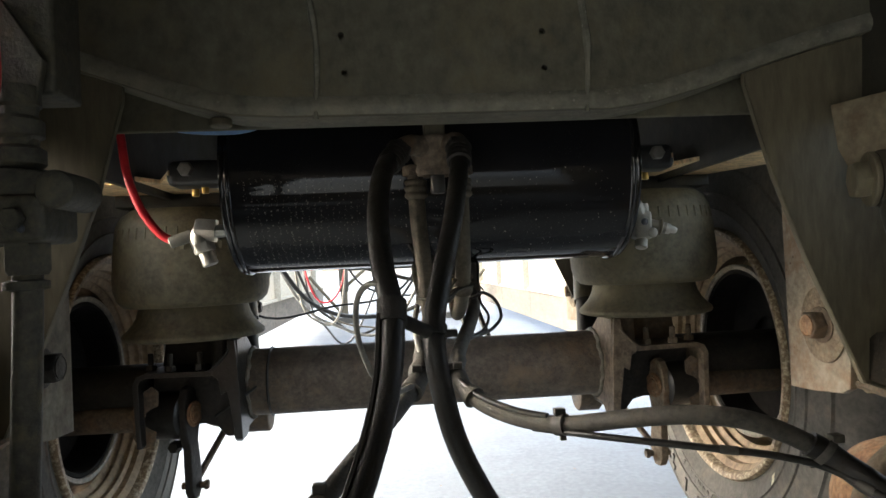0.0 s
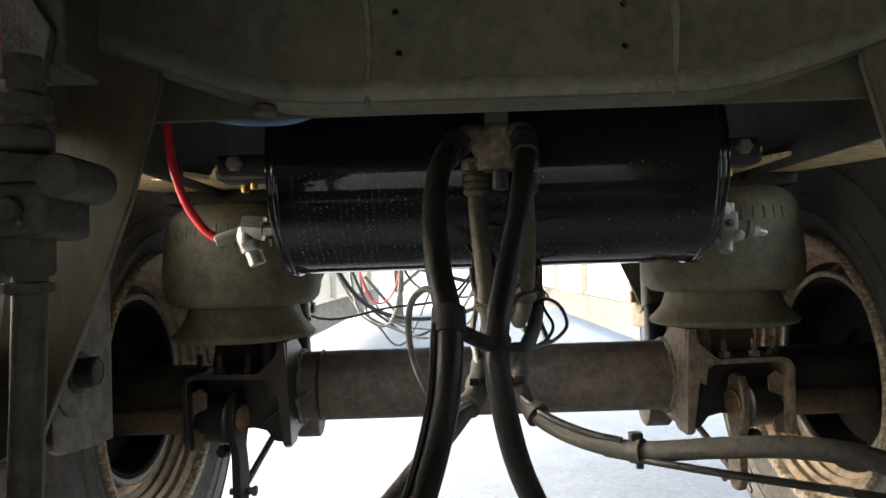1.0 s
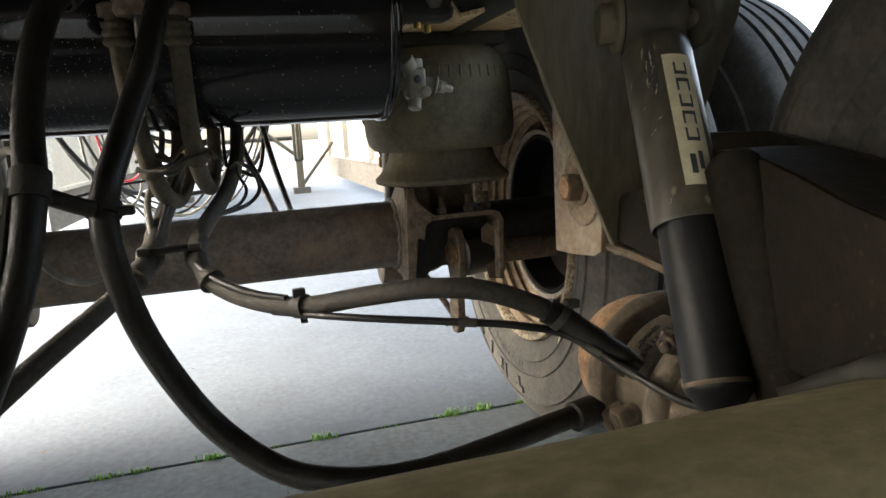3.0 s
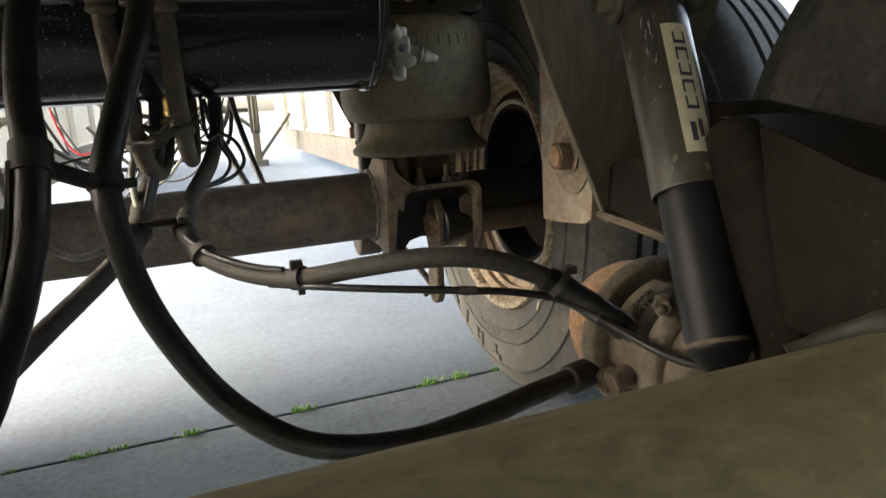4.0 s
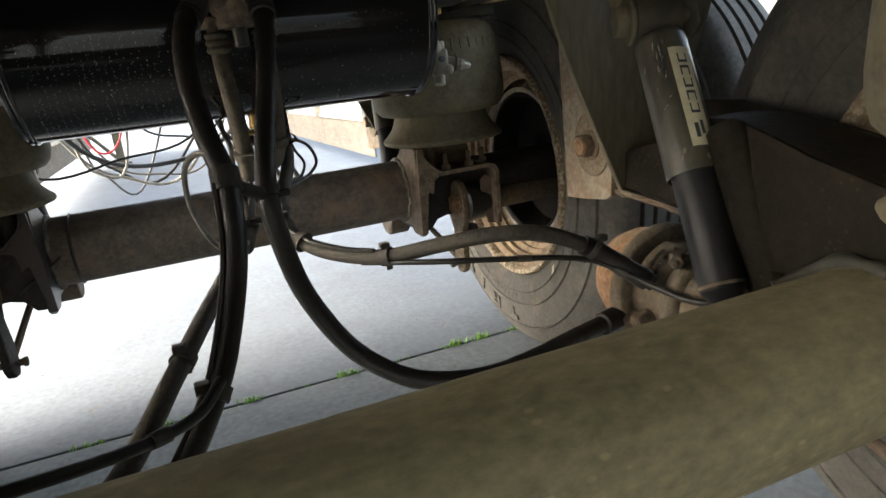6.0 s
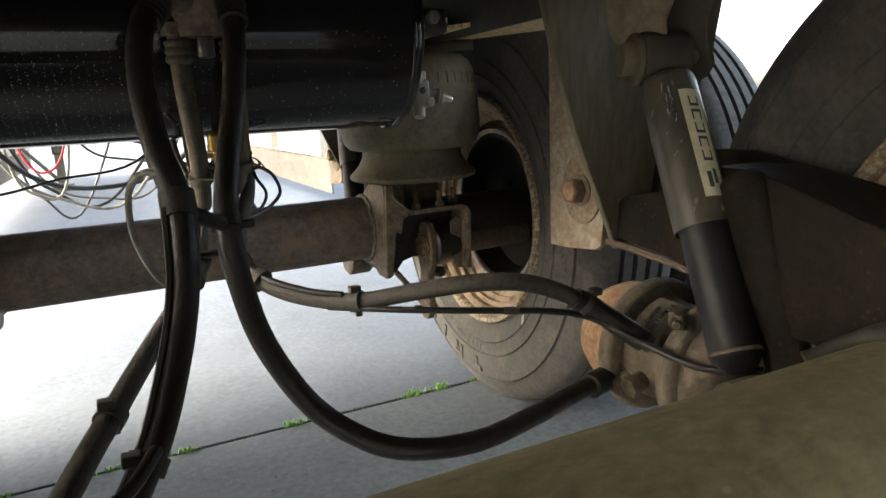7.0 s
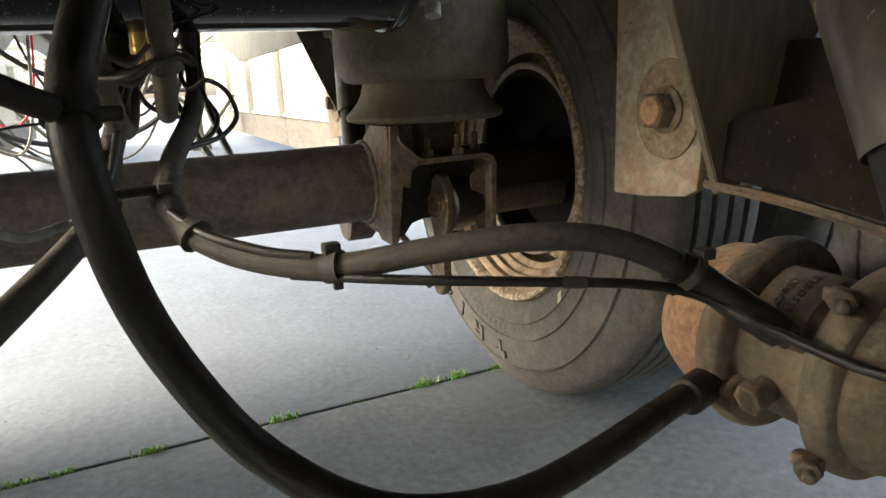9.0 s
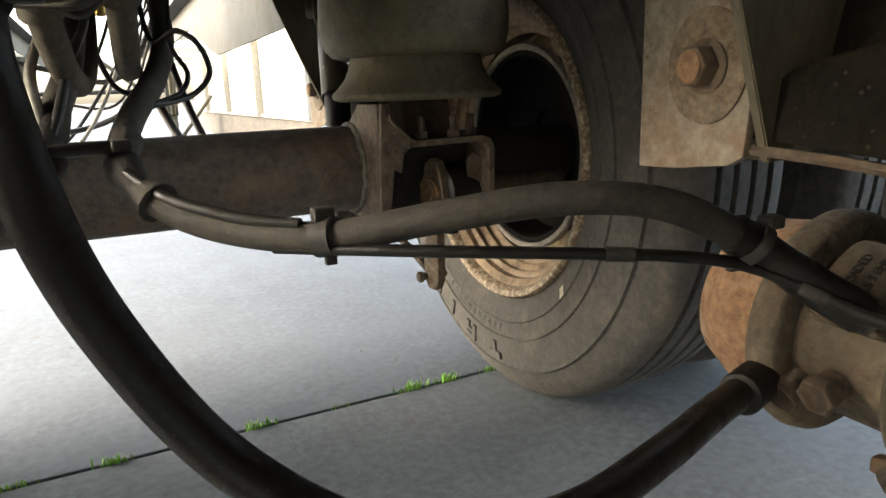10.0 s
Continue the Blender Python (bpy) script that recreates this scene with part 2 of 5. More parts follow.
def box(x0, x1, y0, y1, z0, z1, bevel=0.002, bm=None):
    b = bmesh.new()
    vs = [b.verts.new((x, y, z)) for x in (x0, x1) for y in (y0, y1) for z in (z0, z1)]
    for f in ((0, 1, 3, 2), (4, 6, 7, 5), (0, 4, 5, 1), (2, 3, 7, 6), (0, 2, 6, 4), (1, 5, 7, 3)):
        b.faces.new([vs[i] for i in f])
    if bevel:
        bmesh.ops.bevel(b, geom=b.edges[:], offset=bevel, segments=2, affect="EDGES", profile=0.5)
    return join(bm, b)


def join(bm, b):
    if bm is None:
        return b
    me = bpy.data.meshes.new("tmp")
    b.to_mesh(me)
    b.free()
    bm.from_mesh(me)
    bpy.data.meshes.remove(me)
    return bm


def basis(d):
    d = Vector(d).normalized()
    a = Vector((0, 0, 1)) if abs(d.z) < 0.9 else Vector((0, 1, 0))
    u = d.cross(a).normalized()
    return d, u, u.cross(d).normalized()


def lathe(profile, origin, axis, seg=40, a0=0.0, a1=360.0, bm=None):
    """Turns (radius, along) pairs round an axis."""
    b = bmesh.new()
    d, u, w = basis(axis)
    o = Vector(origin)
    full = abs(a1 - a0) > 359.9
    n = seg if full else seg + 1
    rings = []
    for r, h in profile:
        if r < 1e-6:
            rings.append([b.verts.new(o + d * h)])
            continue
        ring = []
        for i in range(n):
            a = radians(a0 + (a1 - a0) * i / seg)
            ring.append(b.verts.new(o + d * h + (u * math.cos(a) + w * math.sin(a)) * r))
        rings.append(ring)
    for p, q in zip(rings, rings[1:]):
        for i in range(seg):
            j = (i + 1) % n
            vs = [p[i] if len(p) > 1 else p[0], p[j] if len(p) > 1 else p[0], q[j] if len(q) > 1 else q[0], q[i] if len(q) > 1 else q[0]]
            vs = list(dict.fromkeys(vs))
            if len(vs) > 2:
                b.faces.new(vs)
    return join(bm, b)


def rod(p, q, r, seg=20, chamfer=0.0015, bm=None):
    p, q = Vector(p), Vector(q)
    h = (q - p).length
    c = min(chamfer, r * 0.4)
    return lathe([(0, 0), (r - c, 0), (r, c), (r, h - c), (r - c, h), (0, h)], p, q - p, seg, bm=bm)


def hexagon(p, axis, r, h, bm=None):
    return lathe([(0, 0), (r, 0), (r, h * 0.85), (r * 0.88, h), (0, h)], p, axis, 6, bm=bm)


def smooth_path(pts, step=7):
    P = [Vector(p) for p in pts]
    P = [P[0] * 2 - P[1]] + P + [P[-1] * 2 - P[-2]]
    out = []
    for i in range(1, len(P) - 2):
        a, b, c, d = P[i - 1:i + 3]
        for k in range(step):
            s = k / step
            out.append(0.5 * (2 * b + (c - a) * s + (2 * a - 5 * b + 4 * c - d) * s * s + (3 * b - a - 3 * c + d) * s ** 3))
    out.append(P[-2])
    return out


def sweep(pts, r, seg=12, step=7, wobble=0.0, bm=None, smooth_it=True):
    """A round hose through the given places."""
    path = smooth_path(pts, step) if smooth_it else [Vector(p) for p in pts]
    b = bmesh.new()
    u = None
    rings = []
    for i, p in enumerate(path):
        d = (path[min(i + 1, len(path) - 1)] - path[max(i - 1, 0)]).normalized()
        if u is None:
            u = basis(d)[1]
        u = (u - d * u.dot(d)).normalized()
        w = d.cross(u)
        rr = r * (1 + wobble * noise.noise(p * 40))
        rings.append([b.verts.new(p + (u * math.cos(6.28319 * k / seg) + w * math.sin(6.28319 * k / seg)) * rr) for k in range(seg)])
    for p, q in zip(rings, rings[1:]):
        for k in range(seg):
            b.faces.new((p[k], p[(k + 1) % seg], q[(k + 1) % seg], q[k]))
    b.faces.new(rings[0])
    b.faces.new(rings[-1])
    return join(bm, b)


def plate(outline, depth, m, holes=(), bevel=0.0, bm=None):
    """A flat plate: an outline in its own plane, round holes (u, v, radius) through it, a thickness; m lays it into the world."""
    b = bmesh.new()
    edges = []

    def loop(pts):
        vs = [b.verts.new((x, y, 0)) for x, y in pts]
        for i in range(len(vs)):
            edges.append(b.edges.new((vs[i - 1], vs[i])))

    loop(outline)
    for x, y, r in holes:
        loop([(x + r * math.cos(6.28319 * k / 16), y + r * math.sin(6.28319 * k / 16)) for k in range(16)])
    bmesh.ops.triangle_fill(b, use_beauty=True, use_dissolve=False, edges=edges)
    got = bmesh.ops.extrude_face_region(b, geom=b.faces[:])
    for v in got["geom"]:
        if isinstance(v, bmesh.types.BMVert):
            v.co.z += depth
    bmesh.ops.recalc_face_normals(b, faces=b.faces)
    if bevel:
        es = [e for e in b.edges if len(e.link_faces) == 2 and e.calc_face_angle() > 0.7]
        bmesh.ops.bevel(b, geom=es, offset=bevel, segments=2, affect="EDGES", profile=0.5)
    bmesh.ops.transform(b, matrix=m, verts=b.verts)
    return join(bm, b)


def in_yz(x):
    """Plane of constant x: own (u, v) are world (y, z), thickness runs to +x."""
    return Matrix(((0, 0, 1, x), (1, 0, 0, 0), (0, 1, 0, 0), (0, 0, 0, 1)))


def in_xz(y):
    """Plane of constant y: own (u, v) are world (x, z), thickness runs to +y."""
    return Matrix(((1, 0, 0, 0), (0, 0, 1, y), (0, 1, 0, 0), (0, 0, 0, 1)))


def letters(text, size, depth):
    """A word as raised letters, flat in its own plane."""
    cu = bpy.data.curves.new("word", "FONT")
    cu.body, cu.size, cu.extrude, cu.align_x, cu.align_y = text, size, depth, "CENTER", "CENTER"
    cu.resolution_u = 2
    ob = new("word", cu)
    me = bpy.data.meshes.new_from_object(ob)
    bpy.data.objects.remove(ob)
    b = bmesh.new()
    b.from_mesh(me)
    bpy.data.meshes.remove(me)
    return b


# ---- ground ----
ground = thing("ground", (0, 0, 0), "", "", kind="structure")
part("ground_sheet", box(-600, 600, -600, 600, -0.4, -0.014, 0), JOINT, ground, "dark soil under concrete", smooth=False)
part("slab", box(-30, 30, -30, 1.500, -0.2, 0, 0.004), CONCRETE_NEAR, ground, "near slab, paler and greyer than the far one")
part("slab", box(-30, 30, 1.507, 60, -0.2, 0, 0.004), CONCRETE, ground)

rng = random.Random(4)
grass = bmesh.new()
for gx, count, tall in ((-0.05, 34, 0.022), (0.20, 38, 0.022), (0.515, 46, 0.026), (0.60, 40, 0.024), (-0.27, 26, 0.02), (-0.20, 24, 0.018), (0.36, 6, 0.012), (0.08, 5, 0.01), (0.70, 12, 0.015), (-0.42, 20, 0.018)):
    for k in range(count):
        bx, by = gx + rng.gauss(0, 0.016), 1.5035 + rng.uniform(-0.004, 0.004)
        h, a = tall * rng.uniform(0.25, 0.8), rng.uniform(0, 6.28)
        dx, dyy, w = math.cos(a) * h * rng.uniform(0.2, 0.9), math.sin(a) * h * rng.uniform(0.2, 0.9), 0.0013
        px, py = -math.sin(a) * w, math.cos(a) * w
        v = [grass.verts.new(q) for q in ((bx - px, by - py, -0.006), (bx + px, by + py, -0.006), (bx + dx * 0.5 + px, by + dyy * 0.5 + py, h * 0.7), (bx + dx * 0.5 - px, by + dyy * 0.5 - py, h * 0.7), (bx + dx, by + dyy, h))]
        grass.faces.new(v[:4])
        grass.faces.new((v[3], v[2], v[4]))
tuft = thing("grass_tufts", (0, 1.5035, 0), "small bright green grass tufts growing in the concrete joint", "grass", kind="stuff")
part("blades", grass, GRASS, tuft, kind="stuff", smooth=False)

litter = bmesh.new()
for k in range(70):
    x, y, s = rng.uniform(-0.7, 0.8), rng.uniform(0.9, 3.4), rng.uniform(0.003, 0.009)
    a = rng.uniform(0, 6.28)
    pts = [litter.verts.new((x + s * math.cos(a + q) * e, y + s * math.sin(a + q) * e, 0.0015 + rng.uniform(0, 0.003))) for q, e in ((0, 1), (1.6, 0.5), (3.1, 0.9), (4.6, 0.45))]
    litter.faces.new(pts)
bits = thing("leaf_litter", (0, 2, 0), "tiny dry brown leaf scraps scattered on concrete", "leaves", kind="stuff")
part("scraps", litter, LEAF, bits, kind="stuff", smooth=False)

# ---- trailer body above, side skirts and landing legs ahead ----
deck = thing("trailer_deck", (0, 4, 1.24), "dark underside of a trailer floor with cross beams", "trailer floor", kind="structure")
part("floor", box(-1.3, 1.3, -6.0, 2.5, 1.24, 1.34, 0.004), DECK, deck)
for k in range(21):
    y = -5.9 + k * 0.41
    b = box(-1.28, 1.28, y - 0.003, y + 0.003, 1.125, 1.232, 0)
    b = box(-1.28, 1.28, y - 0.03, y + 0.03, 1.118, 1.124, 0, bm=b)
    part("cross_beam", b, CHASSIS, deck, smooth=False)
for y in (2.72, 2.98, 3.22):
    part("cross_beam", box(-0.49, 0.49, y - 0.02, y + 0.02, 1.112, 1.20, 0.003), CHASSIS, deck)

for s in (False, True):
    # strip added to block a bright gap of sky above the tyres
    part("side_rail", box(1.27, 1.31, 1.9, 4.5, 0.96, 1.239, 0.004), CHASSIS, deck, mir=s)
    rail = thing("chassis_rail", side((0.5, 3.5, 0.855), s), "dusty steel chassis rail with primed wing plate", "chassis rail", "chassis rails")
    b = plate([(0.66, 0.867), (1.50, 0.867), (1.60, 0.79), (3.5, 0.79), (4.4, 0.98), (11.2, 0.98), (11.2, 1.115), (-1.5, 1.115), (-1.5, 0.95), (0.3, 0.95)], 0.010, in_yz(0.495))
    part("web", b, CHASSIS, rail, mir=s, smooth=False)
    flat = Matrix.Translation((0, 0, 0.880))
    part("wing_plate", plate([(0.40, 1.25), (0.395, 1.05), (0.425, 1.02), (0.47, 1.12), (0.60, 0.86), (0.74, 1.0), (0.525, 1.443), (0.45, 1.5)], 0.008, flat, [(0.55, 1.1, 0.012), (0.47, 1.3, 0.010)], 0.001), FLANGE, rail, "tan primed wing plate with dark stains", mir=s)
    part("outer_flange", box(0.505, 0.60, 1.45, 3.6, 0.868, 0.876, 0.002), CHASSIS, rail, mir=s)
    part("upper_flange", box(0.42, 0.58, -1.5, 11.2, 1.1155, 1.124, 0.001), CHASSIS, rail, mir=s)

for s in (False, True):
    y0 = 5.1 if s else 4.62
    sk = thing("side_skirt", side((1.26, 7.5, 0.2), s), "white trailer side skirt with grey rubber lower edge", "side skirt", "side skirts")
    n = 4
    for k in range(n):
        a, e = y0 + k * (11.2 - y0) / n, y0 + (k + 1) * (11.2 - y0) / n - 0.006
        part("panel", box(1.25, 1.258, a, e, 0.46, 1.118, 0.002), SKIRT, sk, mir=s)
        part("rubber_strip", box(1.247, 1.261, a, e, 0.17, 0.43, 0.003), SKIRT_RUBBER, sk, "grey rubber strip", mir=s)
        part("post", box(1.19, 1.249, a + 0.02, a + 0.10, 0.44, 1.118, 0.004), SKIRT, sk, mir=s)
    part("rail", box(1.225, 1.262, y0, 11.2, 0.43, 0.459, 0.004), SKIRT, sk, mir=s)
    for k in range(22):
        part("rivet", rod((1.221, y0 + 0.1 + k * 0.29, 0.445), (1.228, y0 + 0.1 + k * 0.29, 0.445), 0.009, 8), ZINC, sk, mir=s)
    for k in range(5):
        part("hanger_beam", box(0.58, 1.249, y0 + 0.06 + k * 1.5, y0 + 0.12 + k * 1.5, 1.07, 1.115, 0.003), SKIRT, sk, mir=s)

for s in (False, True):
    leg = thing("landing_jack", side((0.74, 9.0, 0.0), s), "steel trailer landing gear with foot plate", "landing gear", "landing gear")
    part("outer_tube", box(0.68, 0.80, 8.94, 9.06, 0.42, 1.118, 0.008), CHASSIS, leg, mir=s)
    part("inner_tube", box(0.695, 0.785, 8.955, 9.045, 0.07, 0.46, 0.006), HANGER, leg, mir=s)
    b = plate([(8.9, 0.075), (8.86, 0.0), (9.14, 0.0), (9.1, 0.075)], 0.22, in_yz(0.63), bevel=0.004)
    part("foot", b, CHASSIS, leg, mir=s)
    part("brace", sweep([(0.74, 8.93, 0.45), (0.70, 8.2, 1.1)], 0.028, 8, 1), HANGER, leg, mir=s)
    part("outer_brace", sweep([(0.76, 9.0, 0.10), (1.20, 9.0, 0.64)], 0.022, 8, 1), HANGER, leg, mir=s)
    part("cross_brace", sweep([(0.70, 9.0, 0.5), (0.02, 9.0, 1.08)], 0.024, 8, 1), HANGER, leg, mir=s)
bar = thing("cross_tube", (0, 9.0, 0.7), "horizontal steel tube across the landing gear", "tube")
part("tube", rod((-0.70, 9.09, 0.72), (0.72, 9.09, 0.72), 0.025), CHASSIS, bar)

# unseen panel added behind the camera to hold back rear light
light_block_rear = thing("light_block_rear", (0, -2.4, 0.6), "", "", kind="structure")
part("panel", box(-1.3, 1.3, -2.46, -2.40, 0.46, 1.239, 0.004), DECK, light_block_rear, "unseen dark panel that blocks light from behind")

# side panels, also out of view, added to limit light from left and right
for name_, x, low, end in (("light_block_left", -1.30, 1.0, -0.45), ("light_block_right", 1.24, 0.2, -0.29)):
    light_block = thing(name_, (x + 0.03, -1.4, 0.2), "", "", kind="structure")
    part("panel", box(x, x + 0.06, -2.398, end, low, 1.239, 0.004), DECK, light_block, "unseen dark panel that blocks light from one side")

# ---- crossmember over the near hangers ----
def crossmember(dy):
    cm = thing("crossmember", (C, 0.64 + dy, 0.87), "dusty dark pressed steel crossmember with curved lower edge", "crossmember", "crossmembers")
    low = [(-0.62, 1.0), (-0.45, 0.965), (-0.40, 0.945), (-0.33, 0.919), (-0.27, 0.897), (-0.22, 0.884), (-0.17, 0.880), (0.0, 0.879), (0.19, 0.879), (0.24, 0.885), (0.30, 0.901), (0.36, 0.921), (0.43, 0.942), (0.51, 0.962), (0.63, 1.0)]
    holes = [(-0.101, 0.965, 0.0035), (-0.099, 0.925, 0.0035), (0.1165, 0.965, 0.0035), (0.117, 0.925, 0.0035)]
    b = plate(low + [(0.63, 1.117), (-0.62, 1.117)], 0.007, in_xz(0.637), holes)
    part("web", b, XMEMBER, cm, dy=dy, smooth=False)
    # lower flange, turned back along the curved edge
    fl = bmesh.new()
    rows_ = []
    for x, z in low:
        rows_.append([fl.verts.new((x, y, z + dz)) for y, dz in ((0.640, 0.024), (0.6362, 0.020), (0.6335, 0.012), (0.6335, 0.006), (0.6375, 0.0), (0.700, 0.001), (0.700, 0.010), (0.648, 0.014))])
    for p, q in zip(rows_, rows_[1:]):
        for k in range(8):
            fl.faces.new((p[k], p[(k + 1) % 8], q[(k + 1) % 8], q[k]))
    part("lower_flange", fl, XM_LIP, cm, "scuffed lip, paler also for the light from below", dy=dy)
    part("back_plate", box(-0.40, 0.42, 0.702, 0.710, 0.882, 1.117, 0.002), XMEMBER, cm, dy=dy)
    for x in (-0.131, 0.162):
        part("weld_seam", sweep([(x, 0.6365, 0.876), (x + 0.004, 0.6365, 0.95), (x - 0.003, 0.6365, 1.03), (x, 0.6365, 1.11)], 0.0035, 6, 12, 0.6), XM_LIP, cm, "rough vertical weld seam", dy=dy)
    b = rod((-0.235, 0.66, 0.876), (-0.235, 0.66, 0.885), 0.012)
    part("drain_ring", b, HANGER, cm, dy=dy)


crossmember(0.0)
crossmember(1.198)

# ---- suspension: hangers, arms, shocks, axles, air springs, brakes, wheels ----
def hanger(s, dy):
    h = thing("suspension_hanger", side((0.5, 0.75, 0.53), s, dy), "dusty steel suspension hanger with rusty pivot bolt", "hanger", "suspension hangers")
    # slanting rear gusset, wide at the top
    g = bmesh.new()
    front = [(0.349, 0.648, 0.905), (0.382, 0.656, 0.80), (0.430, 0.676, 0.700), (0.506, 0.690, 0.537), (0.530, 0.692, 0.537), (0.590, 0.690, 0.62), (0.640, 0.655, 0.80), (0.66, 0.648, 0.912), (0.66, 0.646, 1.10), (0.349, 0.646, 1.10)]
    a = [g.verts.new(p) for p in front]
    c = [g.verts.new((p[0], p[1] + 0.010, p[2])) for p in front]
    g.faces.new(a)
    g.faces.new(c[::-1])
    for i in range(len(a)):
        g.faces.new((a[i - 1], a[i], c[i], c[i - 1]))
    bmesh.ops.bevel(g, geom=g.edges[:], offset=0.0015, segments=2, affect="EDGES")
    part("rear_gusset", g, HANGER, h, "grey dusty gusset", mir=s, dy=dy)
    outline = [(0.828, 0.524), (0.826, 0.86), (0.670, 0.86), (0.676, 0.80), (0.690, 0.70), (0.7035, 0.56), (0.7055, 0.541), (0.72, 0.533), (0.78, 0.526)]
    inner = plate(outline, 0.010, in_yz(0.492), bevel=0.0015)
    # mirrored plate, washer and bolt are darker to stand for the shade there
    part("inner_plate", inner, PLATE_SHADE_WELD if s else PLATE, h, "dusty pivot plate, greyer and darker for its shaded side" if s else "tan plate with rust stains", mir=s, dy=dy)
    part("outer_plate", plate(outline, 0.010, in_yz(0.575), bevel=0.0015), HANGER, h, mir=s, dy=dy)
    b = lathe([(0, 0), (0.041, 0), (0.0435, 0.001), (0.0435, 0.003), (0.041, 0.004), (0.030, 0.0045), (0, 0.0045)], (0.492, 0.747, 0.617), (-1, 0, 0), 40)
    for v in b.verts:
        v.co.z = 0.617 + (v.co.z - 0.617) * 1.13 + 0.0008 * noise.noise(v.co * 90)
    part("pivot_washer", b, PLATE_SHADE_WELD if s else WASHER, h, "worn pivot washer", mir=s, dy=dy)
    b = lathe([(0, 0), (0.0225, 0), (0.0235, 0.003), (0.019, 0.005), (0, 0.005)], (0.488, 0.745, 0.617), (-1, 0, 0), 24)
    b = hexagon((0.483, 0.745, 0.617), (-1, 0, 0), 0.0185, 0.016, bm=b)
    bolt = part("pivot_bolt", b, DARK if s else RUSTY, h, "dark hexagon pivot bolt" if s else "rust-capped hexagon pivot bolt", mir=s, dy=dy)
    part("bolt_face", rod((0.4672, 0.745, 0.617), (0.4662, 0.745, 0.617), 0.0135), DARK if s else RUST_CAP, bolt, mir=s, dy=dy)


def trailing_arm(s, dy, begin=0.06):
    a = thing("trailing_arm", side((0.52, 0.45, 0.5), s, dy), "dusty welded steel trailing arm", "trailing arm", "trailing arms")
    out = [(0.800, 0.585), (0.806, 0.62), (0.79, 0.655), (0.75, 0.668), (0.70, 0.676), (0.52, 0.676), (0.382, 0.648), (0.286, 0.624), (0.06, 0.572), (0.06, 0.53), (0.19, 0.552), (0.28, 0.548), (0.34, 0.515), (0.40, 0.512), (0.52, 0.540), (0.70, 0.556), (0.77, 0.562)]
    if begin > 0.1:
        out = [(0.800, 0.585), (0.806, 0.62), (0.79, 0.655), (0.75, 0.668), (0.70, 0.676), (0.52, 0.676), (0.40, 0.652), (begin, 0.63), (begin, 0.515), (0.40, 0.512), (0.52, 0.540), (0.70, 0.556), (0.77, 0.562)]
    tops = [(0.06, 0.572), (0.286, 0.624), (0.382, 0.648), (0.46, 0.664), (0.52, 0.664), (0.60, 0.628), (0.675, 0.612), (0.70, 0.592), (0.76, 0.578), (0.806, 0.574)]
    lows = [(0.06, 0.50), (0.19, 0.50), (0.34, 0.510), (0.40, 0.512), (0.52, 0.540), (0.70, 0.556), (0.77, 0.562), (0.806, 0.566)]
    flare = [(0.06, 0.432), (0.33, 0.452), (0.42, 0.474), (0.52, 0.492), (0.60, 0.503), (0.81, 0.508)]

    def at_y(table, y):
        for (y0, v0), (y1, v1) in zip(table, table[1:]):
            if y <= y1:
                return v0 + (v1 - v0) * (y - y0) / (y1 - y0)
        return table[-1][1]
    b = bmesh.new()
    cols = []
    bases_ = [0.03 + 0.010 * i for i in range(31)] + [0.335 + 0.0025 * i for i in range(22)] + [0.394 + 0.012 * i for i in range(32)]
    for y0 in bases_:
        col = []
        e = y0 - 0.372
        ridge = 0.0 if e > 0.014 else 0.006 * (1.0 if e > 0.004 else max(0.0, 1 + (e - 0.004) / 0.05) ** 2)
        for j in range(10):
            y = y0
            for turn in range(4):
                lo, hi = at_y(lows, y), at_y(tops, y)
                z = lo + (hi - lo) * j / 9
                y = max(begin, min(0.806, y0 + (z - 0.52) * 0.40))
            fade = max(0.0, min(1.0, (0.655 - z) / 0.05))
            col.append(b.verts.new((at_y(flare, y) - ridge * fade, y, z)))
        cols.append(col)
    for p, q in zip(cols, cols[1:]):
        for j in range(9):
            b.faces.new((p[j], q[j], q[j + 1], p[j + 1]))
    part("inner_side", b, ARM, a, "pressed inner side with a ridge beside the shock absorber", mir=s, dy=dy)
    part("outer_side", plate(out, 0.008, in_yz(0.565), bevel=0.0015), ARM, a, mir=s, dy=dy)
    for table in (tops, lows):
        b = bmesh.new()
        rows_ = []
        for i in range(46):
            y = begin + 0.01 + (0.74 - begin) * i / 45
            z = at_y(table, y) + (-0.007 if table is tops else 0.001)
            x = at_y(flare, y) + 0.007
            rows_.append([b.verts.new(p) for p in ((x, y, z), (0.5645, y, z), (0.5645, y, z + 0.006), (x, y, z + 0.006))])
        for p, q in zip(rows_, rows_[1:]):
            for k in range(4):
                b.faces.new((p[k], p[(k + 1) % 4], q[(k + 1) % 4], q[k]))
        b.faces.new(rows_[0])
        b.faces.new(rows_[-1])
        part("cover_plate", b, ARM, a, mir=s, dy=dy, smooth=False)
    if begin > 0.1:
        return
    top_, foot_ = Vector((0.472, 0.460, 0.662)), Vector((0.472, 0.388, 0.465))
    b = rod(top_, foot_, 0.025, 40, 0.008)
    for v in b.verts:
        v.co.x = 0.472 + (v.co.x - 0.472) * 0.72
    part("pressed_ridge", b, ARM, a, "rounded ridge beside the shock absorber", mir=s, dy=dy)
    # lower lip and gusset down to the axle
    part("lip", sweep([(0.503, 0.72, 0.548), (0.503, 0.60, 0.540), (0.503, 0.46, 0.520)], 0.005, 6, 4), RUSTY, a, mir=s, dy=dy)
